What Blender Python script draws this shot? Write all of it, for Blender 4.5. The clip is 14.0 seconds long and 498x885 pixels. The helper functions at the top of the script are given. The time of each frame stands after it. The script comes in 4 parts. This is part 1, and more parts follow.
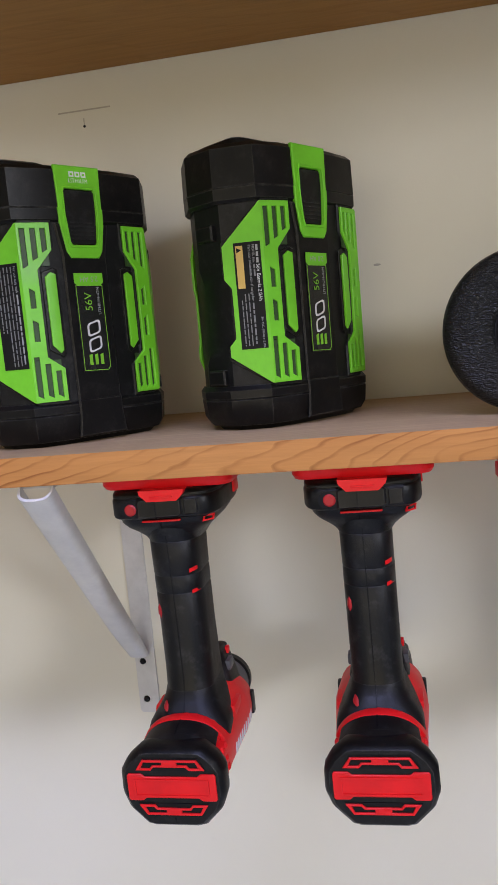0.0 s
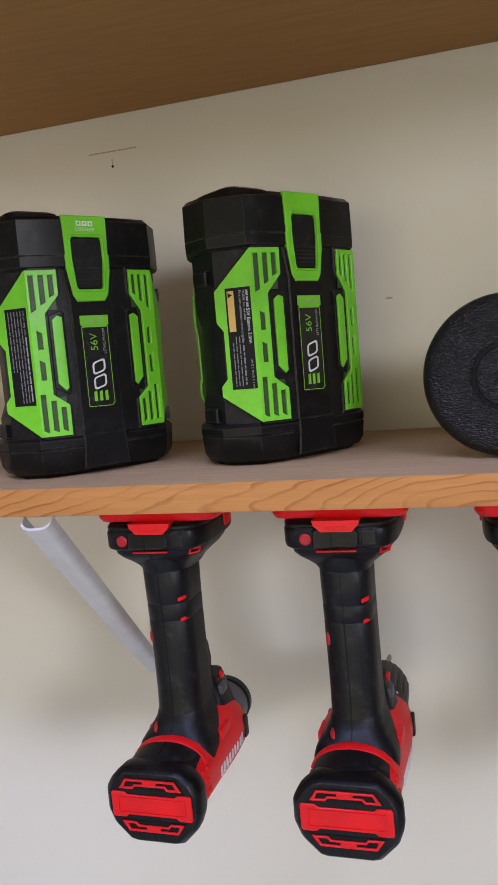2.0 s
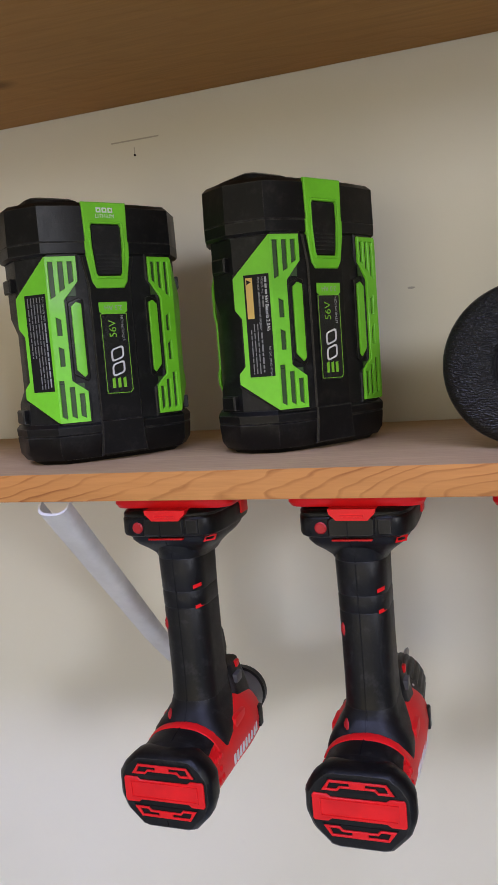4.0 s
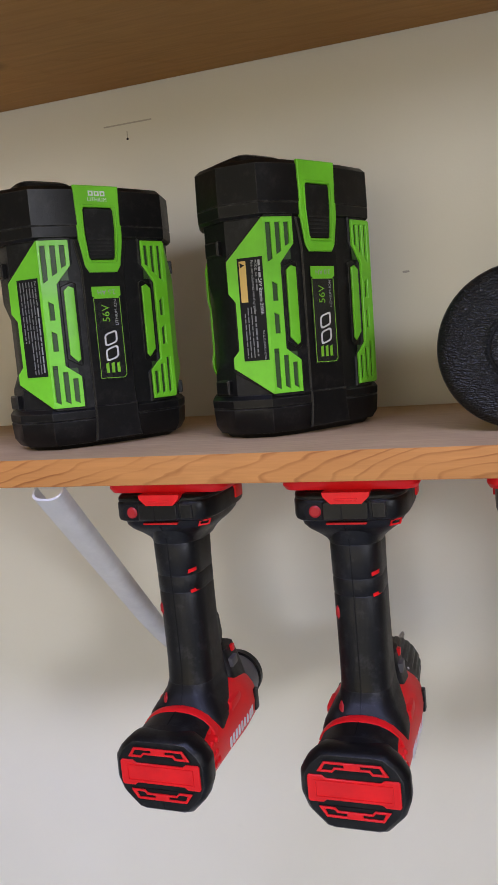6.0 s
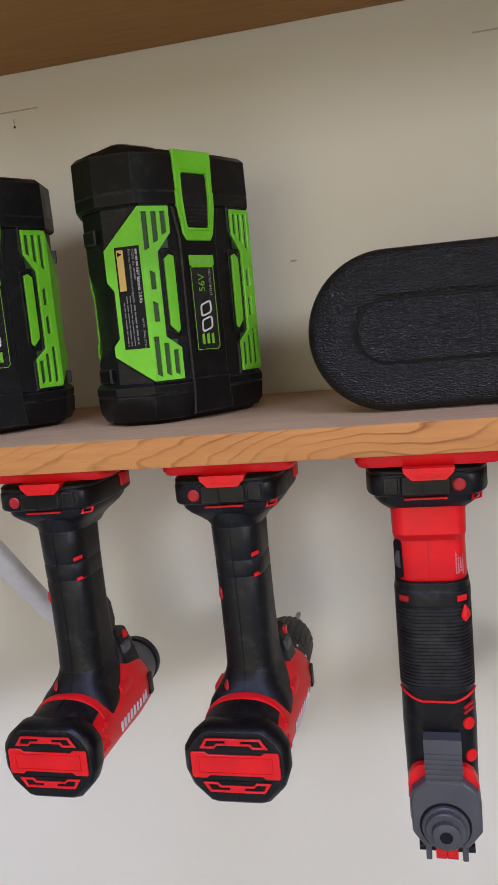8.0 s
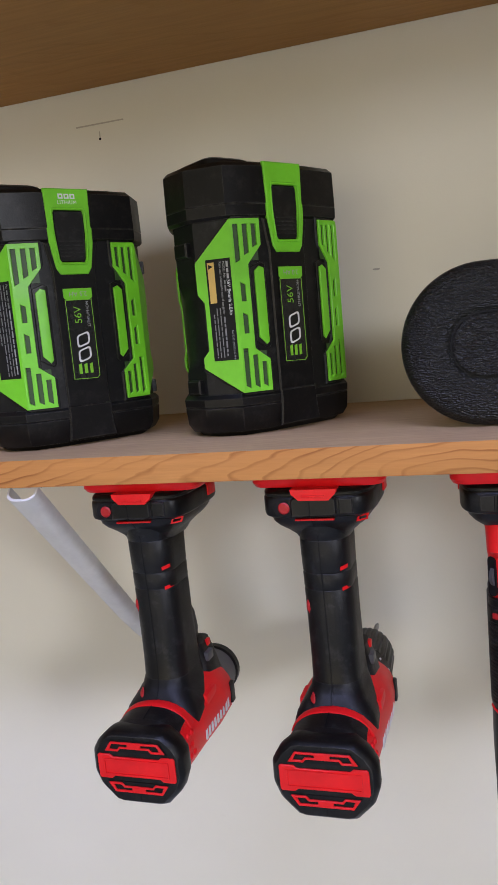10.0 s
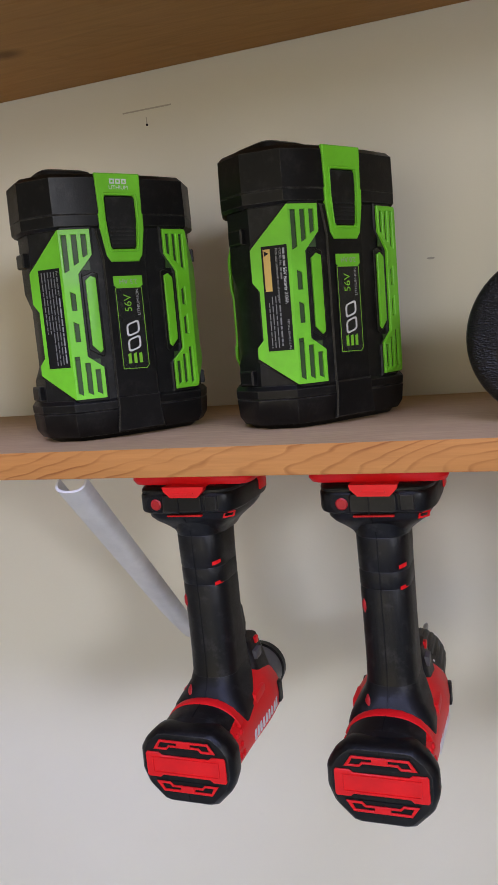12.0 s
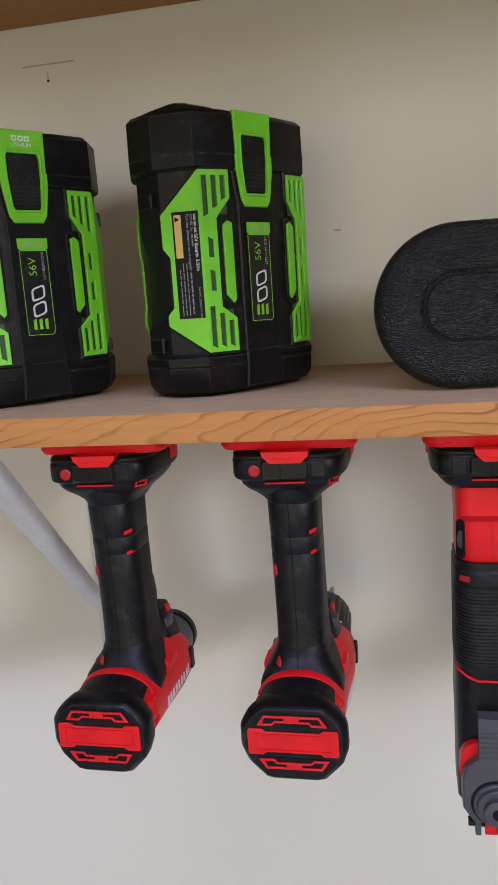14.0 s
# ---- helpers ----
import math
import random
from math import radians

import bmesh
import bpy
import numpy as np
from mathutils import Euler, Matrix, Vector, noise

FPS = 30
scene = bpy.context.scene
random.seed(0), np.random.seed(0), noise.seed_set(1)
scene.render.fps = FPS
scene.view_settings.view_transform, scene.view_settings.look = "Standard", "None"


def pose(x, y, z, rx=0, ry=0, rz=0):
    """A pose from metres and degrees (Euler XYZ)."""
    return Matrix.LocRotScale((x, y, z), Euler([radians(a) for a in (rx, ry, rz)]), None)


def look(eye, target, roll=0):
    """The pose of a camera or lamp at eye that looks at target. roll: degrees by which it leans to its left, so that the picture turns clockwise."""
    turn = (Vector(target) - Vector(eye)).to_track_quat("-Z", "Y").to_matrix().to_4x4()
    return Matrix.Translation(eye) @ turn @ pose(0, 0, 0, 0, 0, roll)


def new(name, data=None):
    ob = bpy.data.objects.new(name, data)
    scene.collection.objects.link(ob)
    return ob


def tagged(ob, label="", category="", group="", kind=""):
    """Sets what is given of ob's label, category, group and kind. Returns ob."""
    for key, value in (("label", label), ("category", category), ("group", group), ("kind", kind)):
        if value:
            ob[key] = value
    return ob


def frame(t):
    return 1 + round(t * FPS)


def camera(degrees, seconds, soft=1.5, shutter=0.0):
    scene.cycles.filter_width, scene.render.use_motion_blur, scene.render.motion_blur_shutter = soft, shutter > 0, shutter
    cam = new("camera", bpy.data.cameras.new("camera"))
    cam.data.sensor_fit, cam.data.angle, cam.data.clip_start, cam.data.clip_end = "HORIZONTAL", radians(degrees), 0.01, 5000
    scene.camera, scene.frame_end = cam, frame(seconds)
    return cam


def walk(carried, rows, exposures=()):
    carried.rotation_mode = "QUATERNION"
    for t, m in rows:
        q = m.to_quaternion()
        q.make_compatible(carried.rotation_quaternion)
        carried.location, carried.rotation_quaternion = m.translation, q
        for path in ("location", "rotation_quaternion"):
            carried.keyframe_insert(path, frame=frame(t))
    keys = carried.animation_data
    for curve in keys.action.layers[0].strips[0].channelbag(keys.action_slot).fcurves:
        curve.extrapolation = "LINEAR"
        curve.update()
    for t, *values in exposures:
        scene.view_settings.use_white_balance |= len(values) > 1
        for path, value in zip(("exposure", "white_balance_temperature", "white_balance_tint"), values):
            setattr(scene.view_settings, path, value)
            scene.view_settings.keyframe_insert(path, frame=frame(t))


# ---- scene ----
cam = camera(36.8, 14.0, soft=0.7)
PATH = [
    (0, (0.023, 0.014, 1.531), (-0.339, 1.965, 1.285), -5.1),
    (0.5, (0.066, 0.012, 1.544), (-0.282, 1.966, 1.301), -5.1),
    (1, (0.109, 0.019, 1.542), (-0.285, 1.964, 1.295), -5.2),
    (1.5, (0.103, 0.02, 1.543), (-0.388, 1.944, 1.304), -5.2),
    (2, (0.088, 0.011, 1.551), (-0.482, 1.916, 1.33), -4.8),
    (2.5, (0.084, 0.01, 1.549), (-0.518, 1.905, 1.33), -4.4),
    (3, (0.087, 0.015, 1.548), (-0.537, 1.903, 1.329), -4.2),
    (5.5, (0.093, 0.012, 1.542), (-0.541, 1.892, 1.291), -4.5),
    (6, (0.093, 0.015, 1.542), (-0.532, 1.897, 1.284), -4.6),
    (6.5, (0.092, 0.016, 1.543), (-0.479, 1.913, 1.273), -4.8),
    (7, (0.121, 0.006, 1.537), (-0.342, 1.931, 1.254), -4.9),
    (7.5, (0.151, 0.0, 1.535), (-0.256, 1.936, 1.241), -5.2),
    (8, (0.129, 0.015, 1.536), (-0.328, 1.94, 1.243), -5.3),
    (8.5, (0.113, 0.016, 1.547), (-0.4, 1.928, 1.265), -5.2),
    (11, (0.102, 0.008, 1.544), (-0.539, 1.88, 1.253), -5.6),
    (11.5, (0.094, 0.016, 1.542), (-0.572, 1.878, 1.244), -5.6),
    (12, (0.085, 0.019, 1.545), (-0.578, 1.883, 1.254), -4.9),
    (12.5, (0.069, 0.018, 1.549), (-0.562, 1.895, 1.268), -4.2),
    (13, (0.077, 0.018, 1.55), (-0.515, 1.907, 1.265), -3.7),
    (13.5, (0.078, 0.015, 1.547), (-0.474, 1.914, 1.25), -3.6),
    (14, (0.079, 0.016, 1.543), (-0.335, 1.935, 1.16), -3.9),
]
walk(cam, [(t, look(eye, target, roll)) for t, eye, target, roll in PATH], [(0, -0.32), (10.8, -0.32), (12.0, -0.40), (14, -0.40)])

# ---- light ----
sky = bpy.data.worlds.new("sky")
sky.use_nodes = True
scene.world = sky
sky_tex = sky.node_tree.nodes.new("ShaderNodeTexSky")
sky_tex.sky_type = "NISHITA"
sky_tex.sun_disc = False
sky_tex.sun_elevation, sky_tex.sun_rotation = radians(35), radians(180)
sky.node_tree.nodes["Background"].inputs[1].default_value = 0.1
sky.node_tree.links.new(sky_tex.outputs[0], sky.node_tree.nodes["Background"].inputs[0])


def area_lamp(name, eye, target, wide, high, watts, colour):
    data = bpy.data.lights.new(name, "AREA")
    data.shape, data.size, data.size_y, data.energy, data.color = "RECTANGLE", wide, high, watts, colour
    new(name, data).matrix_world = look(eye, target)


area_lamp("daylight_side", (2.58, -2.60, 2.28), (-0.1, 0.69, 1.4), 0.75, 0.55, 76, (0.88, 0.90, 1.0))
# added cool lamp without a known source; brightens and blues the lower wall
area_lamp("added_roof_fill", (0.1, -0.46, 2.598), (0.0, 0.60, 1.2), 1.3, 0.30, 27, (0.50, 0.55, 1.0))
# warm frontal fill, added to lift the upper wall; the door is unseen
area_lamp("frontal_fill", (-0.45, -2.98, 1.05), (-0.3, 0, 1.15), 2.0, 1.8, 27, (1.0, 0.91, 0.69))


sun = bpy.data.lights.new("sun", "SUN")
sun.energy, sun.angle, sun.color = 2.4, radians(0.6), (1.0, 0.94, 0.90)
new("sun", sun).matrix_world = look((0, -6, 4.2), (0.6, -1.0, 0.7))


# ---- materials ----
def noise_node(nt, scale, detail=3, rough=0.55, space="Object", stretch=(1, 1, 1)):
    co = nt.nodes.new("ShaderNodeTexCoord")
    mp = nt.nodes.new("ShaderNodeMapping")
    mp.inputs["Scale"].default_value = stretch
    no = nt.nodes.new("ShaderNodeTexNoise")
    no.inputs["Scale"].default_value, no.inputs["Detail"].default_value, no.inputs["Roughness"].default_value = scale, detail, rough
    nt.links.new(co.outputs[space], mp.inputs[0])
    nt.links.new(mp.outputs[0], no.inputs[0])
    return no


def ramp(nt, source, stops):
    r = nt.nodes.new("ShaderNodeValToRGB")
    for k, (at, c) in enumerate(stops):
        e = r.color_ramp.elements[k] if k < 2 else r.color_ramp.elements.new(at)
        e.position, e.color = at, (*c, 1)
    nt.links.new(source, r.inputs[0])
    return r


def mixed(nt, fac, a, b, kind="MIX"):
    m = nt.nodes.new("ShaderNodeMix")
    m.data_type, m.blend_type = "RGBA", kind
    for k, v in ((0, fac), (6, a), (7, b)):
        if hasattr(v, "node"):
            nt.links.new(v, m.inputs[k])
        elif k == 0:
            m.inputs[0].default_value = v
        else:
            m.inputs[k].default_value = (*v, 1)
    return m.outputs[2]


def bump(nt, height, strength, distance):
    b = nt.nodes.new("ShaderNodeBump")
    b.inputs["Strength"].default_value, b.inputs["Distance"].default_value = strength, distance
    nt.links.new(height, b.inputs["Height"])
    nt.links.new(b.outputs[0], nt.nodes["Principled BSDF"].inputs["Normal"])


def material(name):
    m = bpy.data.materials.new(name)
    m.use_nodes = True
    return m, m.node_tree, m.node_tree.nodes["Principled BSDF"]


def plastic(name, colour, rough=0.45, dust=0.0, dust_colour=(0.16, 0.15, 0.13), grain=900, relief=0.25, gloss=0.4, wear=0.0):
    """Moulded plastic with fine grain, patchy dust and, where wear is given, rubbed pale edges."""
    m, nt, p = material(name)
    fine, wide = noise_node(nt, grain, 2), noise_node(nt, 38, 5, 0.65)
    dark = tuple(c * 0.82 for c in colour)
    c = mixed(nt, ramp(nt, wide.outputs[0], [(0.35, (0, 0, 0)), (0.7, (1, 1, 1))]).outputs[0], dark, colour)
    if dust:
        patch = noise_node(nt, 95, 6, 0.75)
        mask = ramp(nt, patch.outputs[0], [(0.52, (0, 0, 0)), (0.85, (dust, dust, dust))]).outputs[0]
        c = mixed(nt, mask, c, dust_colour)
    if wear:
        soft, flat, dot = nt.nodes.new("ShaderNodeBevel"), nt.nodes.new("ShaderNodeNewGeometry"), nt.nodes.new("ShaderNodeVectorMath")
        soft.samples, soft.inputs["Radius"].default_value, dot.operation = 4, 0.0011, "DOT_PRODUCT"
        nt.links.new(soft.outputs[0], dot.inputs[0])
        nt.links.new(flat.outputs["Normal"], dot.inputs[1])
        edge = ramp(nt, dot.outputs["Value"], [(0.90, (wear,) * 3), (0.995, (0,) * 3)]).outputs[0]
        rubbed = ramp(nt, noise_node(nt, 160, 5, 0.7).outputs[0], [(0.40, (0.12,) * 3), (0.68, (1,) * 3)]).outputs[0]
        c = mixed(nt, mixed(nt, 1.0, edge, rubbed, "MULTIPLY"), c, dust_colour)
    nt.links.new(c, p.inputs["Base Color"])
    rr = ramp(nt, wide.outputs[0], [(0.3, (rough - 0.08,) * 3), (0.75, (rough + 0.1,) * 3)])
    nt.links.new(rr.outputs[0], p.inputs["Roughness"])
    p.inputs["Specular IOR Level"].default_value = gloss
    bump(nt, fine.outputs[0], relief, 0.0003)
    return m


def wood(name, pale, line, tone, knot=None, slope=-0.33, across=2.0, period=70, contrast=1.0):
    """Sawn softwood: slanting growth rings, fine fibres along x, and a grey-brown wear tone."""
    m, nt, p = material(name)
    co = nt.nodes.new("ShaderNodeTexCoord")
    sep = nt.nodes.new("ShaderNodeSeparateXYZ")
    nt.links.new(co.outputs["Object"], sep.inputs[0])

    def calc(op, a, b=None):
        n = nt.nodes.new("ShaderNodeMath")
        n.operation = op
        for k, v in enumerate((a, b)):
            if v is None:
                continue
            if hasattr(v, "node"):
                nt.links.new(v, n.inputs[k])
            else:
                n.inputs[k].default_value = v
        return n.outputs[0]
    warp = noise_node(nt, 7, 3, 0.5, stretch=(1, 2.5, 2.5))
    warp2 = noise_node(nt, 40, 3, 0.6, stretch=(0.4, 2, 2))
    u = calc("ADD", calc("MULTIPLY", sep.outputs[0], slope), calc("ADD", sep.outputs[2], calc("MULTIPLY", sep.outputs[1], across)))
    u = calc("ADD", u, calc("MULTIPLY", warp.outputs[0], 0.075))
    u = calc("ADD", u, calc("MULTIPLY", warp2.outputs[0], 0.006))
    rings = None
    if knot:
        dist = nt.nodes.new("ShaderNodeVectorMath")
        dist.operation = "DISTANCE"
        sc = nt.nodes.new("ShaderNodeMapping")
        sc.inputs["Scale"].default_value = (0.55, 1, 0.0)
        nt.links.new(co.outputs["Object"], sc.inputs[0])
        nt.links.new(sc.outputs[0], dist.inputs[0])
        dist.inputs[1].default_value = (knot[0] * 0.55, knot[1], 0)
        near = calc("POWER", 2.718, calc("MULTIPLY", dist.outputs["Value"], -38.0))
        u = calc("ADD", u, calc("MULTIPLY", near, 0.06))
        rings = ramp(nt, dist.outputs["Value"], [(0.003, (1, 1, 1)), (0.011, (0, 0, 0))]).outputs[0]
    saw = calc("FRACT", calc("MULTIPLY", u, period))
    late = ramp(nt, saw, [(0.0, (0, 0, 0)), (0.72, (0.12,) * 3), (0.9, (1, 1, 1)), (0.97, (0.5,) * 3), (1.0, (0, 0, 0))]).outputs[0]
    broken = ramp(nt, noise_node(nt, 18, 3, 0.6, stretch=(0.6, 2, 2)).outputs[0], [(0.35, (0.1,) * 3), (0.65, (1, 1, 1))]).outputs[0]
    late = mixed(nt, 1.0, late, broken, "MULTIPLY")
    fibre = noise_node(nt, 260, 4, 0.7, stretch=(0.05, 1, 1))
    base = mixed(nt, ramp(nt, fibre.outputs[0], [(0.3, (0,) * 3), (0.7, (1,) * 3)]).outputs[0], tuple(v * 0.76 for v in pale), pale)
    stain = noise_node(nt, 9, 4, 0.6)
    base = mixed(nt, ramp(nt, stain.outputs[0], [(0.35, (0,) * 3), (0.75, (0.7,) * 3)]).outputs[0], base, tone)
    c = mixed(nt, mixed(nt, 1.0, late, (contrast,) * 3, "MULTIPLY"), base, line)
    if rings:
        c = mixed(nt, rings, c, tuple(v * 0.5 for v in line))
    nt.links.new(c, p.inputs["Base Color"])
    p.inputs["Roughness"].default_value, p.inputs["Specular IOR Level"].default_value = 0.62, 0.25
    bump(nt, fibre.outputs[0], 0.25, 0.0006)
    return m


def wall_paint(name, colour):
    m, nt, p = material(name)
    wide, fine = noise_node(nt, 3.2, 4, 0.6), noise_node(nt, 420, 4, 0.6)
    roll = noise_node(nt, 55, 4, 0.6)
    c = mixed(nt, ramp(nt, wide.outputs[0], [(0.3, (0,) * 3), (0.75, (1,) * 3)]).outputs[0], tuple(v * 0.95 for v in colour), colour)
    scuff = ramp(nt, noise_node(nt, 26, 6, 0.75).outputs[0], [(0.66, (0,) * 3), (0.8, (0.10,) * 3)]).outputs[0]
    nt.links.new(mixed(nt, scuff, c, (0.35, 0.32, 0.27)), p.inputs["Base Color"])
    p.inputs["Roughness"].default_value, p.inputs["Specular IOR Level"].default_value = 0.55, 0.3
    bump(nt, mixed(nt, 0.35, fine.outputs[0], roll.outputs[0]), 0.12, 0.0012)
    return m


BLACK = plastic("black_plastic", (0.0045, 0.0045, 0.0045), 0.40, dust=0.14, gloss=0.24, wear=0.5)
RUBBER = plastic("black_rubber", (0.005, 0.005, 0.005), 0.44, gloss=0.30, dust=0.32, dust_colour=(0.12, 0.12, 0.115), grain=1500, relief=0.35, wear=0.35)
# near-black for seams, and for the shade inside holes and recesses
DARK = plastic("recess_shade_black", (0.006, 0.006, 0.007), 0.6, gloss=0.2)
GREEN = plastic("green_plastic", (0.19, 0.65, 0.027), 0.4, dust=0.10, dust_colour=(0.16, 0.36, 0.06), relief=0.1)
# grille mesh colour, darkened to give the slots a shaded depth
SLOT = plastic("shaded_slot_mesh", (0.035, 0.075, 0.02), 0.5)
RED = plastic("red_plastic", (0.80, 0.011, 0.014), 0.42, dust=0.04, dust_colour=(0.5, 0.05, 0.045), relief=0.1, gloss=0.25)
DULL_RED = plastic("dull_red_plastic", (0.42, 0.011, 0.014), 0.45)
GREY = plastic("grey_plastic", (0.075, 0.076, 0.08), 0.42, dust=0.1)
STEEL = plastic("steel", (0.35, 0.34, 0.33), 0.35)
STEEL.node_tree.nodes["Principled BSDF"].inputs["Metallic"].default_value = 0.9
WHITE = plastic("white_enamel", (0.70, 0.69, 0.67), 0.4, dust=0.25, dust_colour=(0.5, 0.48, 0.44), relief=0.15)
PRINT_WHITE = plastic("white_print", (0.75, 0.75, 0.74), 0.5)
PRINT_GREY = plastic("grey_print", (0.38, 0.38, 0.38), 0.5)
PRINT_PINK = plastic("faded_print", (0.62, 0.28, 0.27), 0.5)
PRINT_DIM = plastic("dim_print", (0.22, 0.22, 0.22), 0.5)
PRINT_GREEN = plastic("green_print", (0.22, 0.58, 0.03), 0.5)
GLOSS = plastic("gloss_black", (0.012, 0.013, 0.012), 0.25)
LABEL_BLACK = plastic("label_black", (0.007, 0.007, 0.007), 0.5, gloss=0.2)
YELLOW = plastic("label_yellow", (0.72, 0.47, 0.12), 0.5, dust=0.3, dust_colour=(0.5, 0.4, 0.2))
SCUFF = plastic("scuff", (0.50, 0.475, 0.41), 0.7)
PENCIL = plastic("pencil", (0.55, 0.51, 0.42), 0.8)
WALL = wall_paint("wall_paint", (0.79, 0.762, 0.652))
# unseen walls and ceiling, dimmed and warmed to tint the light they bounce
ROOM = wall_paint("warm_room_paint", (0.52, 0.49, 0.42))
# unseen floor, tinted blue so that its bounce cools the lower wall
BLUE_FLOOR = wall_paint("blue_floor_bounce", (0.44, 0.52, 0.72))
SHELF_WOOD = wood("shelf_wood", (0.60, 0.275, 0.082), (0.27, 0.092, 0.022), (0.50, 0.21, 0.055), period=110, contrast=1.0)
TOP_WOOD = wood("worn_wood", (0.57, 0.395, 0.225), (0.35, 0.22, 0.115), (0.36, 0.24, 0.135), period=60, contrast=0.6)
UPPER_WOOD = wood("upper_shelf_wood", (0.50, 0.26, 0.075), (0.36, 0.165, 0.037), (0.44, 0.215, 0.055), knot=(-0.303, 0.589), across=1.0, slope=-0.14, period=55, contrast=0.55)


def pebble(name):
    m, nt, p = material(name)
    co = nt.nodes.new("ShaderNodeTexCoord")
    vo = nt.nodes.new("ShaderNodeTexVoronoi")
    vo.inputs["Scale"].default_value = 560
    wob = noise_node(nt, 240, 3)
    add = nt.nodes.new("ShaderNodeVectorMath")
    add.operation = "MULTIPLY_ADD"
    add.inputs[1].default_value = (0.004,) * 3
    nt.links.new(wob.outputs[1], add.inputs[0])
    wide_cells = nt.nodes.new("ShaderNodeMapping")
    wide_cells.inputs["Scale"].default_value = (0.75, 1, 2.0)
    nt.links.new(co.outputs["Object"], wide_cells.inputs[0])
    nt.links.new(wide_cells.outputs[0], add.inputs[2])
    nt.links.new(add.outputs[0], vo.inputs["Vector"])
    wide = noise_node(nt, 30, 4)
    c = mixed(nt, ramp(nt, wide.outputs[0], [(0.3, (0,) * 3), (0.7, (1,) * 3)]).outputs[0], (0.0045, 0.0048, 0.0040), (0.008, 0.0084, 0.0072))
    scratch = ramp(nt, noise_node(nt, 150, 6, 0.8).outputs[0], [(0.70, (0,) * 3), (0.88, (0.25,) * 3)]).outputs[0]
    nt.links.new(mixed(nt, scratch, c, (0.13, 0.13, 0.12)), p.inputs["Base Color"])
    p.inputs["Roughness"].default_value, p.inputs["Specular IOR Level"].default_value = 0.42, 0.36
    bump(nt, vo.outputs["Distance"], 0.75, 0.0013)
    return m


PEBBLE = pebble("pebbled_black_plastic")


# ---- mesh helpers ----
def part(name, bm, mat, parent=None, label="", angle=32):
    bmesh.ops.recalc_face_normals(bm, faces=bm.faces[:])
    for f in bm.faces:
        f.smooth = True
    me = bpy.data.meshes.new(name)
    bm.to_mesh(me)
    bm.free()
    me.set_sharp_from_angle(angle=radians(angle))
    me.materials.append(mat)
    ob = new(name, me)
    ob.parent = parent
    if label:
        ob["label"] = label
    return ob


def box(x0, x1, y0, y1, z0, z1, bevel=0.0, seg=2):
    bm = bmesh.new()
    bmesh.ops.create_cube(bm, size=1)
    for v in bm.verts:
        v.co = Vector(((x0 + x1) / 2 + v.co.x * (x1 - x0), (y0 + y1) / 2 + v.co.y * (y1 - y0), (z0 + z1) / 2 + v.co.z * (z1 - z0)))
    if bevel:
        bmesh.ops.bevel(bm, geom=bm.edges[:], offset=bevel, segments=seg, profile=0.6, affect="EDGES")
    return bm


def merge(*bms):
    out = bmesh.new()
    for b in bms:
        me = bpy.data.meshes.new("tmp")
        b.to_mesh(me)
        b.free()
        out.from_mesh(me)
        bpy.data.meshes.remove(me)
    return out


def loft(rings, caps=True):
    bm = bmesh.new()
    vs = [[bm.verts.new(c) for c in r] for r in rings]
    n = len(rings[0])
    for a, b in zip(vs, vs[1:]):
        for k in range(n):
            bm.faces.new((a[k], a[(k + 1) % n], b[(k + 1) % n], b[k]))
    if caps:
        bm.faces.new(vs[0][::-1])
        bm.faces.new(vs[-1])
    return bm


def tube(path, radii, n=20):
    """Rings round an axis of points; axis pieces may turn."""
    rings = []
    for k, c in enumerate(path):
        a, b = Vector(path[max(k - 1, 0)]), Vector(path[min(k + 1, len(path) - 1)])
        d = (b - a).normalized()
        side = d.cross(Vector((0, 0, 1)) if abs(d.z) < 0.9 else Vector((0, 1, 0))).normalized()
        up = side.cross(d)
        rings.append([Vector(c) + radii[k] * (math.cos(q) * side + math.sin(q) * up) for q in [2 * math.pi * i / n for i in range(n)]])
    return loft(rings)


def rounded(hw0, hw1, y0, y1, r, n=4):
    """A rounded rectangle in the plan, x from hw0 to hw1."""
    pts = []
    for cx, cy, a in ((hw1 - r, y1 - r, 0), (hw0 + r, y1 - r, 90), (hw0 + r, y0 + r, 180), (hw1 - r, y0 + r, 270)):
        for k in range(n + 1):
            q = radians(a + 90 * k / n)
            pts.append((cx + r * math.cos(q), cy + r * math.sin(q)))
    return pts


def at_z(pts, z):
    return [Vector((x, y, z)) for x, y in pts]


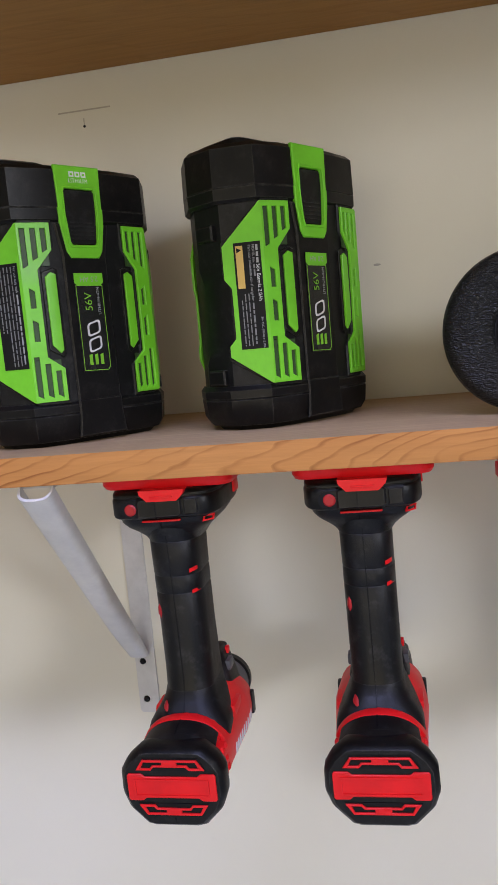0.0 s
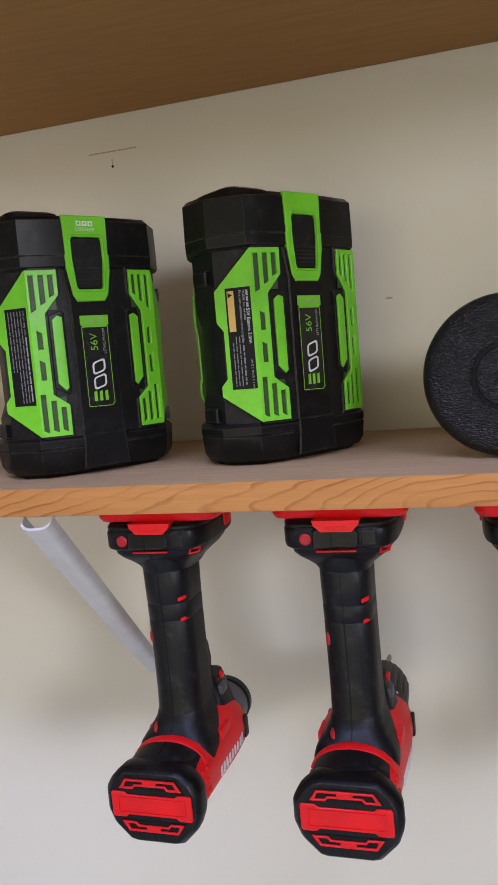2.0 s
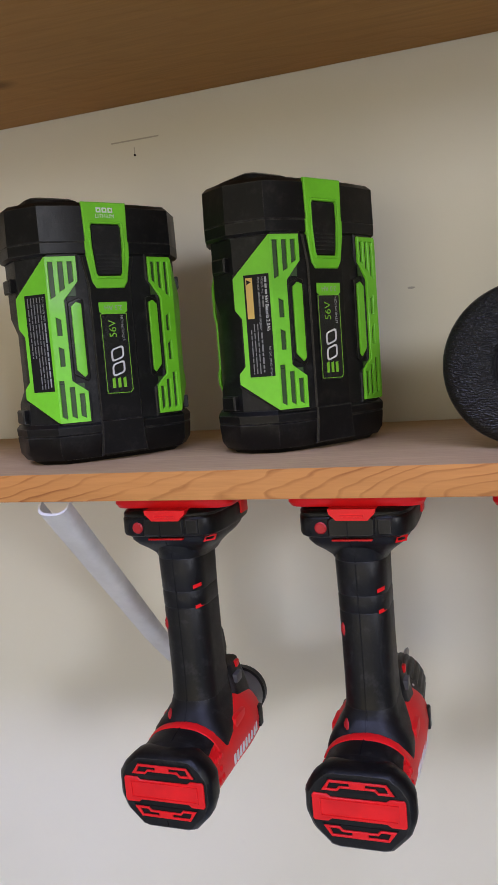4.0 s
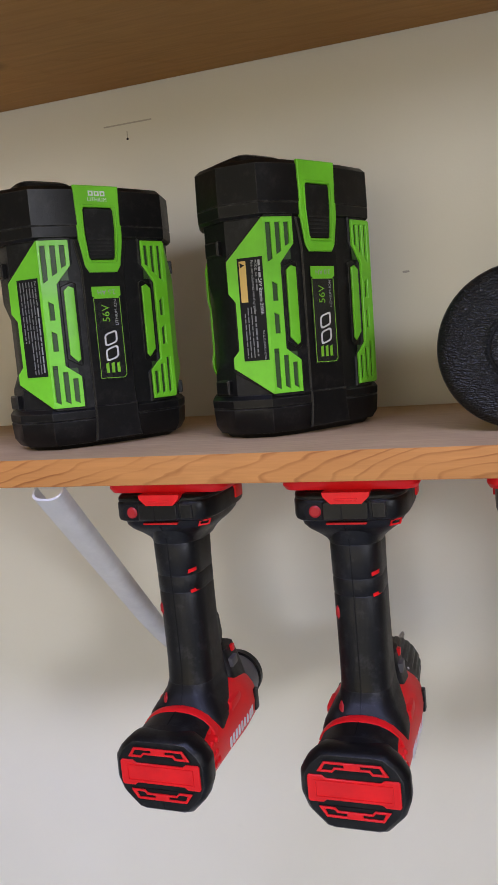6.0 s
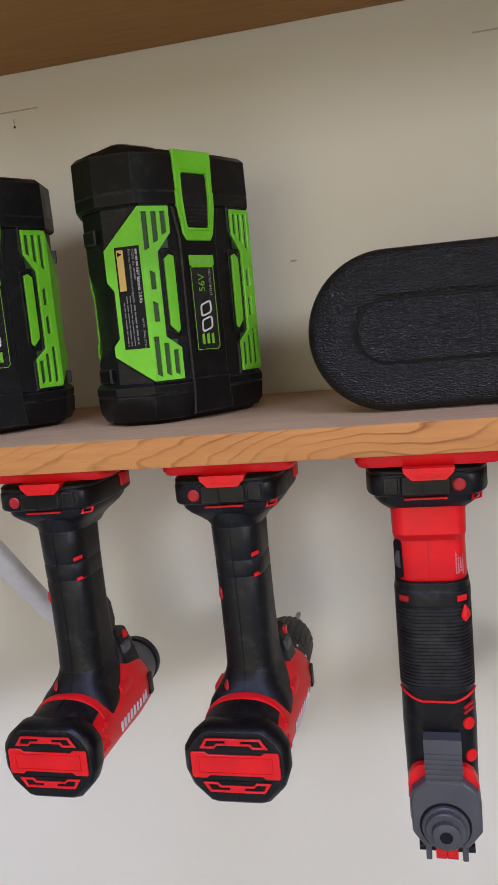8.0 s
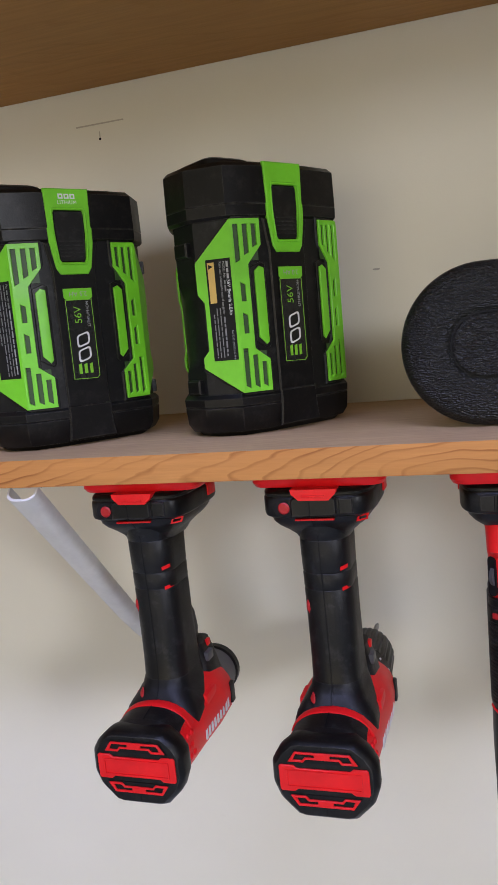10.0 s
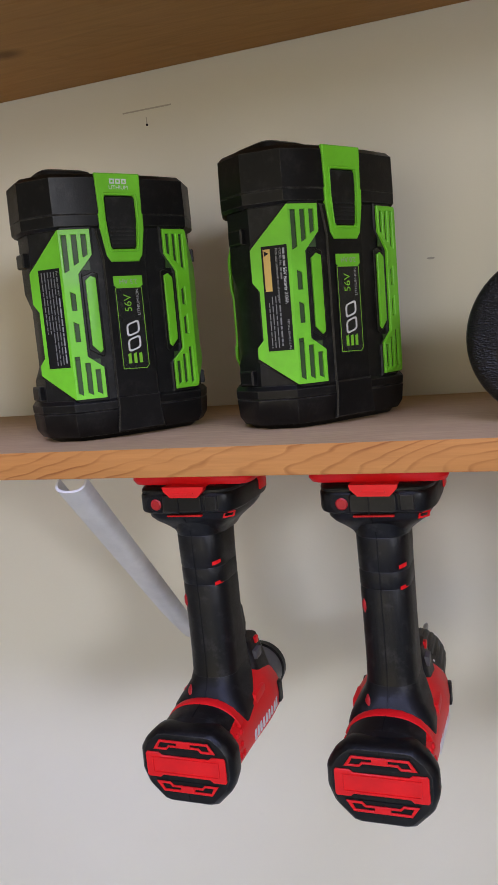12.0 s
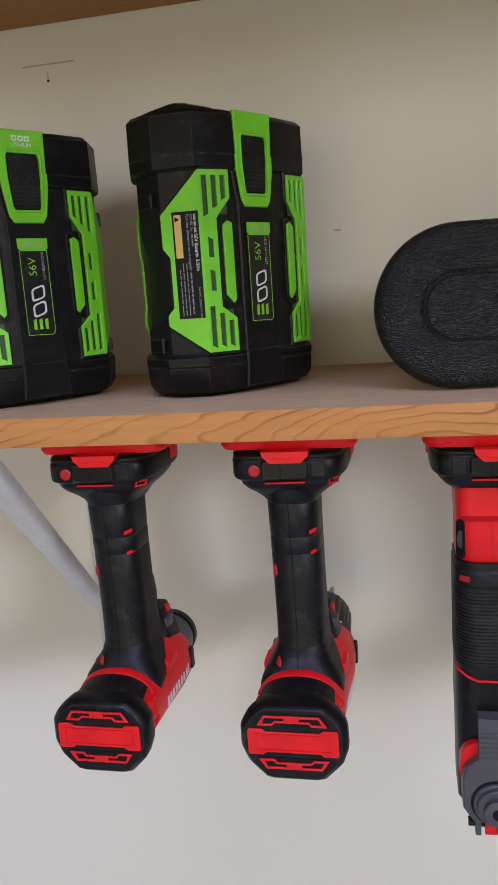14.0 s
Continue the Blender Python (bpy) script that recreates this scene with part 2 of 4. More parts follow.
def plate(outline, h0, h1, where=None, holes=(), cuts=(), bevel=0.0):
    """A flat piece cut to an outline in (u, v), with holes, from height h0 to h1, then laid where() says."""
    bm = bmesh.new()
    for loop in (outline, *holes):
        vs = [bm.verts.new((u, v, h0)) for u, v in loop]
        for k in range(len(vs)):
            bm.edges.new((vs[k], vs[(k + 1) % len(vs)]))
    bmesh.ops.triangle_fill(bm, use_beauty=True, edges=bm.edges[:], normal=(0, 0, 1))
    for c in cuts:
        bmesh.ops.bisect_plane(bm, geom=bm.verts[:] + bm.edges[:] + bm.faces[:], plane_co=(c, 0, 0), plane_no=(1, 0, 0))
    grown = bmesh.ops.extrude_face_region(bm, geom=bm.faces[:])
    for g in grown["geom"]:
        if isinstance(g, bmesh.types.BMVert):
            g.co.z = h1
    if bevel:
        bm.normal_update()
        rim = [e for e in bm.edges if all(abs(v.co.z - h1) < 1e-6 for v in e.verts) and e.is_manifold and e.calc_face_angle() > 1.0]
        bmesh.ops.bevel(bm, geom=rim, offset=bevel, segments=1, affect="EDGES", clamp_overlap=True)
    if where:
        for v in bm.verts:
            v.co = where(v.co.x, v.co.y, v.co.z)
    return bm


def lettering(text, size):
    cu = bpy.data.curves.new("lettering", "FONT")
    cu.body, cu.size, cu.align_x, cu.align_y = text, size, "CENTER", "CENTER"
    ob = new("lettering", cu)
    me = bpy.data.meshes.new_from_object(ob)
    bpy.data.objects.remove(ob)
    bm = bmesh.new()
    bm.from_mesh(me)
    bpy.data.meshes.remove(me)
    return bm


def laid(bm, where):
    for v in bm.verts:
        v.co = where(v.co.x, v.co.y)
    return bm


def thing(name, m, label, category, group=""):
    ob = new(name)
    ob.matrix_world = m
    ob.empty_display_size = 0.02
    return tagged(ob, label, category, group)


def structure(name, bm, mat, label, category):
    return tagged(part(name, bm, mat), label, category, kind="structure")


# ---- the room ----
SHELF, THICK, FRONT, BACK, UPPER = 1.4775, 0.019, 0.44, 0.69, 1.790
structure("wall_north", box(-2.2, 2.6, BACK, BACK + 0.12, 0, 2.6), WALL, "cream painted plaster wall behind the shelves", "wall")
structure("floor", box(-2.3, 2.7, -3.1, 0.81, -0.1, 0), BLUE_FLOOR, "unseen garage floor tinted blue to cool its bounced light", "floor")
# unseen ceiling; its long deep opening is added for the roof lamp
structure("ceiling", merge(box(-2.3, 2.7, -3.1, -0.63, 2.6, 3.0), box(-2.3, 2.7, -0.29, 0.81, 2.6, 3.0), box(-2.3, -0.6, -0.63, -0.29, 2.6, 3.0),
                           box(0.8, 2.7, -0.63, -0.29, 2.6, 3.0)), ROOM, "unseen ceiling with an opening added for the roof lamp", "ceiling")
structure("wall_west", box(-2.32, -2.2, -3.0, BACK, 0, 2.6), ROOM, "unseen warm grey side wall", "wall")
structure("wall_east", merge(box(2.6, 2.72, -3.0, -2.98, 0, 2.6), box(2.6, 2.72, -2.22, BACK, 0, 2.6), box(2.6, 2.72, -2.98, -2.22, 0, 2.0), box(2.6, 2.72, -2.98, -2.22, 2.56, 2.6)),
          ROOM, "unseen warm grey side wall with a window opening", "wall")
structure("wall_south", merge(box(-2.2, -1.6, -3.12, -3.0, 0, 2.6), box(0.7, 2.6, -3.12, -3.0, 0, 2.6), box(-1.6, 0.7, -3.12, -3.0, 2.05, 2.6)),
          ROOM, "unseen back wall with an assumed wide door opening", "wall")


def board(name, front, z0, z1, face_mat, top_mat, label):
    """A shelf board with eased edges; its top and edge faces keep their own wear."""
    bm = box(-1.25, 1.25, front, BACK - 0.0005, z0, z1, 0.0012, 2)
    ob = part(name, bm, face_mat)
    ob.data.materials.append(top_mat)
    for f in ob.data.polygons:
        if f.normal.z > 0.9:
            f.material_index = 1
    return tagged(ob, label, "shelf", "wall shelves")


board("wall_shelf", FRONT, SHELF - THICK, SHELF, SHELF_WOOD, TOP_WOOD, "light brown wooden shelf board with worn greyish top")
# front edge is out of view, brought forward to block the roof lamp
board("wall_shelf", 0.275, UPPER, UPPER + THICK, UPPER_WOOD, TOP_WOOD, "upper brown wooden shelf board with a knot underneath")


def wall_mark(x, z):
    ob = thing("wall_mark", pose(x, BACK, z), "pencil level line above a small screw hole in the wall", "mark", "marks on the wall")
    part("pencil_line", box(-0.024, 0.026, -0.0003, 0.001, 0.0002, 0.0015), PENCIL, ob)
    # a dark plug gives the hole its shaded depth
    part("hole", tube([(0, -0.0004, -0.013), (0, 0.002, -0.013)], [0.0012, 0.0009], 10), DARK, ob)
    part("drip", box(-0.0005, 0.0005, -0.0003, 0.001, -0.012, -0.006), PENCIL, ob)


wall_mark(-0.2275, 1.757)
wall_mark(0.2085, 1.756)
for x, z, w in ((0.0245, 1.594, 0.0034),):
    tagged(part("scuff", plate([(w * math.cos(q), w * 0.3 * math.sin(q)) for q in [k * 0.7854 for k in range(8)]], 0, 0.0002,
                               lambda u, v, h: Vector((x + u, BACK - h, z + v))), SCUFF), "small grey scuff on the painted wall", "mark", "marks on the wall")


# ---- shelf bracket ----
def bracket(x):
    b = thing("shelf_bracket", pose(x, 0, 0), "white enamelled steel shelf bracket with a diagonal brace", "bracket")
    z0, z1 = SHELF - THICK, 1.183
    leg = plate(rounded(-0.0075, 0.0125, z1, z0, 0.004), 0, 0.003, lambda u, v, h: Vector((u, BACK - h, v)),
                holes=[[(0.0035 * math.cos(q), z + 0.0035 * math.sin(q)) for q in [k * 0.628 for k in range(10)]] for z in (z1 + 0.014, z1 + 0.053)])
    leg_ob = part("wall_leg", leg, WHITE, b)
    skew = 0.031
    arm = [[Vector((x + skew * (BACK - 0.0035 - y) / 0.24, y, z)) for x, z in ((-0.012, z0 - 0.003), (0.012, z0 - 0.003), (0.012, z0 - 0.0003), (-0.012, z0 - 0.0003))] for y in (0.452, BACK - 0.0035)]
    part("arm", loft(arm), WHITE, b)
    # channel brace, open towards the back
    a, c = Vector((skew, 0.447, z0 - 0.003)), Vector((-0.002, BACK - 0.006, 1.245))
    d = (c - a).normalized()
    out = Vector((1, 0, 0)).cross(d).normalized()
    if out.y > 0:
        out = -out
    sect = [(0.0118 * math.copysign(abs(math.sin(q)) ** 0.72, q), 0.0088 * math.copysign(abs(math.cos(q)) ** 0.7, math.cos(q))) for q in [radians(-100 + 200 * k / 12) for k in range(13)]]
    inner = [(p * 0.87, q * 0.85 - 0.0005) for p, q in sect][::-1]
    rings = []
    for k in range(9):
        f = k / 8
        flat = 1.0 if f < 0.8 else 1.0 - 0.55 * (f - 0.8) / 0.2
        o = a.lerp(c, f)
        rings.append([o + Vector((p * (1 - 0.16 * f), 0, 0)) + out * (q * flat) for p, q in sect + inner])
    part("brace", loft(rings), WHITE, b)
    for z in (z1 + 0.014, z1 + 0.053):
        part("screw", tube([(0, BACK - 0.004, z), (0, BACK - 0.0015, z)], [0.0025, 0.0032], 10), DARK, leg_ob)


bracket(-0.2275)


# ---- battery packs ----
HALVES = {-1: [(0.0, 0.0), (0.024, 0.0), (0.044, 0.0055), (0.0600, 0.0277), (0.0600, 0.0523), (0.044, 0.0745), (0.024, 0.080), (0.0, 0.080)],
          1: [(0.0, 0.0), (0.027, 0.0), (0.0495, 0.0030), (0.0655, 0.0230), (0.0655, 0.0540), (0.0495, 0.0745), (0.027, 0.080), (0.0, 0.080)]}


def lengths(half):
    out = [0.0]
    for p0, p1 in zip(half, half[1:]):
        out.append(out[-1] + math.dist(p0, p1))
    return out


BREAKS = {s: lengths(h) for s, h in HALVES.items()}


def mitre(half, k):
    def nrm(p, q):
        d = Vector((q[0] - p[0], q[1] - p[1])).normalized()
        return Vector((d.y, -d.x))
    if k == 0:
        return Vector((0, -1))
    if k == len(half) - 1:
        return Vector((0, 1))
    a, b = nrm(half[k - 1], half[k]), nrm(half[k], half[k + 1])
    m = (a + b).normalized()
    return m / max(m.dot(a), 0.5)


MITRES = {s: [mitre(h, k) for k in range(len(h))] for s, h in HALVES.items()}


def skin(u, v, h):
    """Wraps (along the side, up, out) on the pack's eight-sided body."""
    s, a = (1 if u >= 0 else -1), abs(u)
    half, brk, mit = HALVES[s], BREAKS[s], MITRES[s]
    k = 0
    while k < len(half) - 2 and a > brk[k + 1]:
        k += 1
    f = (a - brk[k]) / (brk[k + 1] - brk[k])
    p = Vector(half[k]).lerp(Vector(half[k + 1]), f) + h * mit[k].lerp(mit[k + 1], f)
    return Vector((s * p.x, p.y - 0.04, v))


def pack_ring(z, h, waist=0.0, wide=0.0):
    side = {}
    for s in (1, -1):
        side[s] = []
        for k, p in enumerate(HALVES[s]):
            q = Vector(p) + h * MITRES[s][k]
            if 3 <= k <= 4:
                q.x += wide - waist
            elif k in (2, 5):
                q.x += wide
            side[s].append((s * q.x, q.y - 0.04))
    return [Vector((x, y, z)) for x, y in side[1] + side[-1][-2:0:-1]]


def battery_pack(m, rating, warning, top_word, label):
    b = thing("battery_pack", m, label, "battery", "battery packs on the shelf")
    cuts = [s * k for s in (-1, 1) for k in BREAKS[s][1:5]]
    rows = [(0.0, -0.011), (0.003, -0.008), (0.0035, -0.0045), (0.009, -0.001), (0.0205, 0.0), (0.0212, -0.0008), (0.0218, 0.0), (0.027, 0.0003), (0.030, -0.002)]
    part("base", loft([pack_ring(z, h, 0, 0.0028) for z, h in rows]), BLACK, b)
    part("body", loft([pack_ring(0.0285, -0.0012), pack_ring(0.045, -0.0014), pack_ring(0.055, -0.0014, 0.004), pack_ring(0.096, -0.0014, 0.004),
                       pack_ring(0.108, -0.0014), pack_ring(0.151, -0.0012)]), RUBBER, b)
    part("cap", loft([pack_ring(z, h, 0, 0.0026) for z, h in ((0.147, -0.0016), (0.1490, 0.0002), (0.156, 0.0004), (0.1565, 0.0), (0.157, 0.0004), (0.1810, 0.0), (0.1842, -0.0034), (0.1848, -0.012))]), BLACK, b)
    part("top_pad", loft([at_z(rounded(-0.048, -0.008, -0.022, 0.022, 0.008), 0.183), at_z(rounded(-0.047, -0.009, -0.021, 0.021, 0.008), 0.1890),
                          at_z(rounded(-0.044, -0.012, -0.018, 0.018, 0.007), 0.1905)]), BLACK, b)
    part("top_pad", loft([at_z(rounded(0.018, 0.050, -0.022, 0.022, 0.008), 0.183), at_z(rounded(0.019, 0.049, -0.021, 0.021, 0.008), 0.1875)]), BLACK, b)

    slim = lambda u: 0.0305 + (u - 0.0245) * 0.87

    def panel_outline(s, g=0.0, far=False):
        o = [(0.0245, 0.1465), (0.0245, 0.129), (0.0345, 0.1165), (0.0345, 0.0600), (0.0245, 0.0520), (0.0245, 0.0305), (0.0455, 0.0305),
             (0.0708, 0.0490), (0.0708, 0.0560), (0.0665, 0.0610), (0.0665, 0.0930), (0.0708, 0.0990), (0.0708, 0.1200), (0.0455, 0.1465)]
        cu, cv = 0.046, 0.0885
        if far:
            o = [(0.0245 + (u - 0.0245) * 0.42, v) for u, v in o]
        elif s > 0:
            o = [(slim(u), v) for u, v in o]
            cu = 0.050
        o = [(u + (g if u > cu else -g), v + (g if v > cv else -g)) for u, v in o]
        return [(s * u, v) for u, v in (o if s > 0 else o[::-1])]

    def slots(s):
        out = []
        for k, (u, cut) in enumerate(((0.0415, 0), (0.0350, 0.0048), (0.0288, 0.0098))):
            for lo, hi in ((0.1165 + cut, 0.1430), (0.0340, 0.0605 - cut)):
                out.append([(s * (u + 0.0017), lo + 0.001), (s * (u + 0.0017), hi), (s * (u - 0.0017), hi), (s * (u - 0.0017), lo - 0.001 if lo < 0.1 else lo + 0.003)])
        for lo, hi in ((0.0920, 0.1040), (0.0705, 0.0835)):
            out.append([(s * 0.0412, lo), (s * 0.0412, hi + 0.001), (s * 0.0378, hi - 0.001), (s * 0.0378, lo)])
        return [[(slim(u) if s > 0 else u, v) for u, v in o] for o in out]

    def side(s, flip):
        """One green grille panel with its bezel and bar; flip turns it to the far side."""
        turn = (lambda u, v, h: Vector((1, -1, 1)) * skin(u, v, h)) if flip else skin
        part("bezel", plate(panel_outline(s, 0.0020, flip), -0.0016, 0.0004, turn, cuts=cuts, bevel=0.0008), RUBBER, b)
        for u0, u1, v0, v1 in () if flip else ((0.0262, 0.0440, 0.119, 0.144), (0.0262, 0.0440, 0.033, 0.058), (0.0368, 0.0440, 0.0585, 0.1185)):
            part("slot_backing", plate([(slim(u) if s > 0 else -u, v) for u, v in ((u0, v0), (u1, v0), (u1, v1), (u0, v1))], -0.0004, 0.0005, turn, cuts=cuts), SLOT, b)
        part("grille_panel", plate(panel_outline(s, 0.0, flip), 0.0003, 0.0021, turn, holes=() if flip else slots(s), cuts=cuts, bevel=0.0004), GREEN, b)
        bar = [(s * u, v) for u, v in ((0.0270, 0.1150), (0.0305, 0.1120), (0.0305, 0.0675), (0.0255, 0.0620), (0.0235, 0.0640), (0.0235, 0.1135))]
        wide = [(s * (u + (0.0022 if u > 0.027 else -0.0022)), v + (0.003 if v > 0.09 else -0.003)) for u, v in ((0.0270, 0.1150), (0.0305, 0.1120), (0.0305, 0.0675), (0.0255, 0.0620), (0.0235, 0.0640), (0.0235, 0.1135))]
        if s > 0 and not flip:
            bar, wide = [(u + 0.0052, v) for u, v in bar], [(u + 0.0052, v) for u, v in wide]
        part("bar_recess", plate(wide, -0.0016, 0.0002, turn, cuts=cuts, bevel=0.0006), BLACK, b)
        part("green_bar", plate(bar, 0.0, 0.0017, turn, cuts=cuts, bevel=0.0005), GREEN, b)

    for s in (-1, 1):
        side(s, False)
        side(s, True)

    # centre rib, latch and name plate
    part("base_pilaster", plate([(-0.0185, 0.0045), (0.0185, 0.0045), (0.0168, 0.0200), (0.0168, 0.0300), (-0.0168, 0.0300), (-0.0168, 0.0200)], -0.001, 0.0013, skin, bevel=0.0010), BLACK, b)
    part("centre_rib", plate([(-0.0165, 0.028), (0.0165, 0.028), (0.0165, 0.126), (0.0205, 0.147), (-0.0205, 0.147), (-0.0165, 0.126)], -0.0016, 0.0004, skin, bevel=0.0010), BLACK, b)
    latch = [(-0.0118, 0.1240), (0.0118, 0.1240), (0.0152, 0.1285), (0.0186, 0.146), (0.0190, 0.1566), (0.0182, 0.1572), (0.0190, 0.1840), (-0.0190, 0.1840), (-0.0182, 0.1572), (-0.0190, 0.1566), (-0.0186, 0.146), (-0.0152, 0.1285)]
    hole = [(-0.0098, 0.1325), (0.0098, 0.1325), (0.0112, 0.1345), (0.0130, 0.1520), (0.0130, 0.1670), (0.0118, 0.1690), (-0.0118, 0.1690), (-0.0130, 0.1670), (-0.0130, 0.1520), (-0.0112, 0.1345)]
    latch, hole = [(u * 0.88, v) for u, v in latch], [(u * 0.88, v) for u, v in hole]
    latch_ob = part("latch_frame", plate(latch, -0.0010, 0.0019, skin, holes=[hole], bevel=0.0007), GREEN, b)
    part("latch_rim", plate([(u * 1.13, 0.1508 + (v - 0.1508) * 1.1) for u, v in hole], 0.0016, 0.0030, skin, holes=[[(u * 1.02, v) for u, v in hole]], bevel=0.0005), GREEN, latch_ob)
    part("latch_button", plate([(u * 0.97, 0.1508 + (v - 0.1508) * 0.98) for u, v in hole], -0.0004, 0.0012, skin, bevel=0.0008), RUBBER, latch_ob)
    for k in range(5):
        part("grip_rib", plate([(-0.0085, 0.1365 + k * 0.0026), (0.0085, 0.1365 + k * 0.0026), (0.0085, 0.1375 + k * 0.0026), (-0.0085, 0.1375 + k * 0.0026)], 0.0010, 0.0017, skin), RUBBER, latch_ob)
    plate_ob = part("name_plate", plate([(-0.0108, 0.0480), (0.0085, 0.0475), (0.0108, 0.0500), (0.0108, 0.1140), (-0.0108, 0.1140)], 0.0003, 0.0012, skin), GLOSS, b)
    part("plate_outline", plate([(-0.0100, 0.0488), (0.0082, 0.0483), (0.0101, 0.0505), (0.0101, 0.1060), (-0.0100, 0.1060)], 0.0012, 0.0014, skin,
                                holes=[[(-0.0096, 0.0492), (0.0080, 0.0487), (0.0097, 0.0507), (0.0097, 0.1056), (-0.0096, 0.1056)]]), PRINT_GREEN, plate_ob)
    part("rating_tab", plate([(-0.0108, 0.1075), (-0.0088, 0.1060), (0.0088, 0.1060), (0.0108, 0.1075), (0.0108, 0.1140), (-0.0108, 0.1140)], 0.0013, 0.0018, skin), GREEN, plate_ob)
    up = lambda u0, v0, h: (lambda x, y: skin(u0 - y, v0 + x, h))
    part("rating", laid(lettering(rating, 0.0048), lambda x, y: skin(-x, 0.1102 - y, 0.00205)), PRINT_GREY, plate_ob)
    part("voltage", laid(lettering("56V", 0.0078), up(-0.0015, 0.0950, 0.0015)), PRINT_GREEN, plate_ob)
    part("cell_type", laid(lettering("LITHIUM-ION", 0.0031), up(0.0062, 0.0955, 0.0015)), PRINT_GREY, plate_ob)
    # maker's mark as plain shapes: three green bars and two pale rings
    for k in range(3):
        part("mark_bar", plate([(-0.0055 + k * 0.0042, 0.0525), (-0.0032 + k * 0.0042, 0.0525), (-0.0032 + k * 0.0042, 0.0600), (-0.0055 + k * 0.0042, 0.0592)], 0.0012, 0.0015, skin), PRINT_GREEN, plate_ob)
    for z in (0.0664, 0.0772):
        outer = [(u + 0.0003, v + z + u * 0.32) for u, v in rounded(-0.0050, 0.0050, -0.0046, 0.0046, 0.0024, 3)]
        inner = [(u + 0.0003, v + z + u * 0.32) for u, v in rounded(-0.0037, 0.0037, -0.0034, 0.0034, 0.0016, 3)]
        part("mark_ring", plate(outer, 0.0012, 0.0015, skin, holes=[inner]), PRINT_WHITE, plate_ob)
    if top_word:
        part("latch_print", laid(lettering("LITHIUM", 0.0038), lambda x, y: skin(x, 0.1742 + y, 0.0021)), PRINT_WHITE, latch_ob)
        for k in range(3):
            part("latch_mark", plate([(-0.0062 + k * 0.0044, 0.1768), (-0.0027 + k * 0.0044, 0.1768), (-0.0027 + k * 0.0044, 0.1802), (-0.0062 + k * 0.0044, 0.1802)], 0.0018, 0.0021, skin,
                                   holes=[[(-0.0053 + k * 0.0044, 0.1768 + 0.0009), (-0.0036 + k * 0.0044, 0.1768 + 0.0009), (-0.0036 + k * 0.0044, 0.1793), (-0.0053 + k * 0.0044, 0.1793)]]), PRINT_WHITE, latch_ob)

    # rating label on the slanting facet
    label_ob = part("label", plate([(-0.0634, 0.0535), (-0.0468, 0.0535), (-0.0468, 0.1215), (-0.0634, 0.1215)], 0.0022, 0.0024, skin, cuts=cuts), LABEL_BLACK, b, "black printed rating label")
    rnd = random.Random(len(rating) + int(warning))

    def words(text, u, v, size, mat):
        """A line of print that reads down the label; returns where it ends."""
        bm = lettering(text, size)
        left, right = min(q.co.x for q in bm.verts), max(q.co.x for q in bm.verts)
        part("print_text", laid(bm, lambda x, y: skin(u + y, v - (x - left), 0.00255)), mat, label_ob)
        return v - (right - left) - 0.0012

    def bars(u, v, low, half, mat):
        strokes = []
        while v > low:
            w = min(rnd.uniform(0.002, 0.0075), v - low + 0.0005)
            strokes.append(plate([(u - half, v - w), (u + half, v - w), (u + half, v), (u - half, v)], 0.0023, 0.00255, skin))
            v -= w + 0.0008
        tagged(part("print_line", merge(*strokes), mat, label_ob), kind="stuff")
        return v

    if warning:
        v = bars(-0.0492, 0.1195, 0.1085, 0.0007, PRINT_GREY)
        words("56V Batería 2.0Ah", -0.0492, v, 0.0032, PRINT_WHITE)
        words("56V D.C. (MAX) 112 Wh", -0.0492, 0.0735, 0.0019, PRINT_GREY)
        v = words("MODEL No.", -0.0515, 0.1195, 0.0022, PRINT_GREY)
        bars(-0.0515, v, v - 0.007, 0.0005, PRINT_DIM)
        v = words("Para usar solamente con el cargador", -0.0538, 0.1195, 0.0024, PRINT_GREY)
        bars(-0.0538, v, 0.0570, 0.0005, PRINT_DIM)
        for k, u in enumerate((-0.0562, -0.0584, -0.0605)):
            bars(u, 0.0890 if k < 2 else 0.0850, 0.0560, 0.00032, PRINT_DIM)
    else:
        v = words("For use only with", -0.0490, 0.1195, 0.0024, PRINT_GREY)
        bars(-0.0490, v, 0.0560, 0.0005, PRINT_GREY)
        for k in range(1, 6):
            bars(-0.0490 - k * 0.0024, 0.1195, 0.0560 if k < 4 else 0.078, 0.00035, PRINT_DIM)
    if warning:
        part("warning_patch", plate([(-0.0622, 0.0925), (-0.0578, 0.0925), (-0.0578, 0.1195), (-0.0622, 0.1195)], 0.0023, 0.0026, skin), YELLOW, label_ob, "faded yellow warning patch")
        part("warning_triangle", plate([(-0.0616, 0.1150), (-0.0586, 0.1167), (-0.0616, 0.1184)], 0.0025, 0.0028, skin), LABEL_BLACK, label_ob)
    # clip tabs on the narrow ends
    for s in (-1, 1):
        for z in (0.125, 0.031):
            part("clip_tab", plate([(s * 0.077, z), (s * 0.091, z), (s * 0.091, z + 0.010), (s * 0.077, z + 0.010)], -0.003, 0.0032, skin, cuts=cuts, bevel=0.001), BLACK, b)
    return b


battery_pack(pose(-0.2005, 0.5310, SHELF, 0, 0, 51.0), "2.5 AH", False, True, "black and green battery pack standing upright on the shelf")
battery_pack(pose(-0.0500, 0.5565, SHELF, 0, 0, 55.0), "2.0 AH", True, False, "dusty black and green battery pack with yellow warning label")


# ---- tool mounts and tools under the shelf ----
UNDER = SHELF - THICK


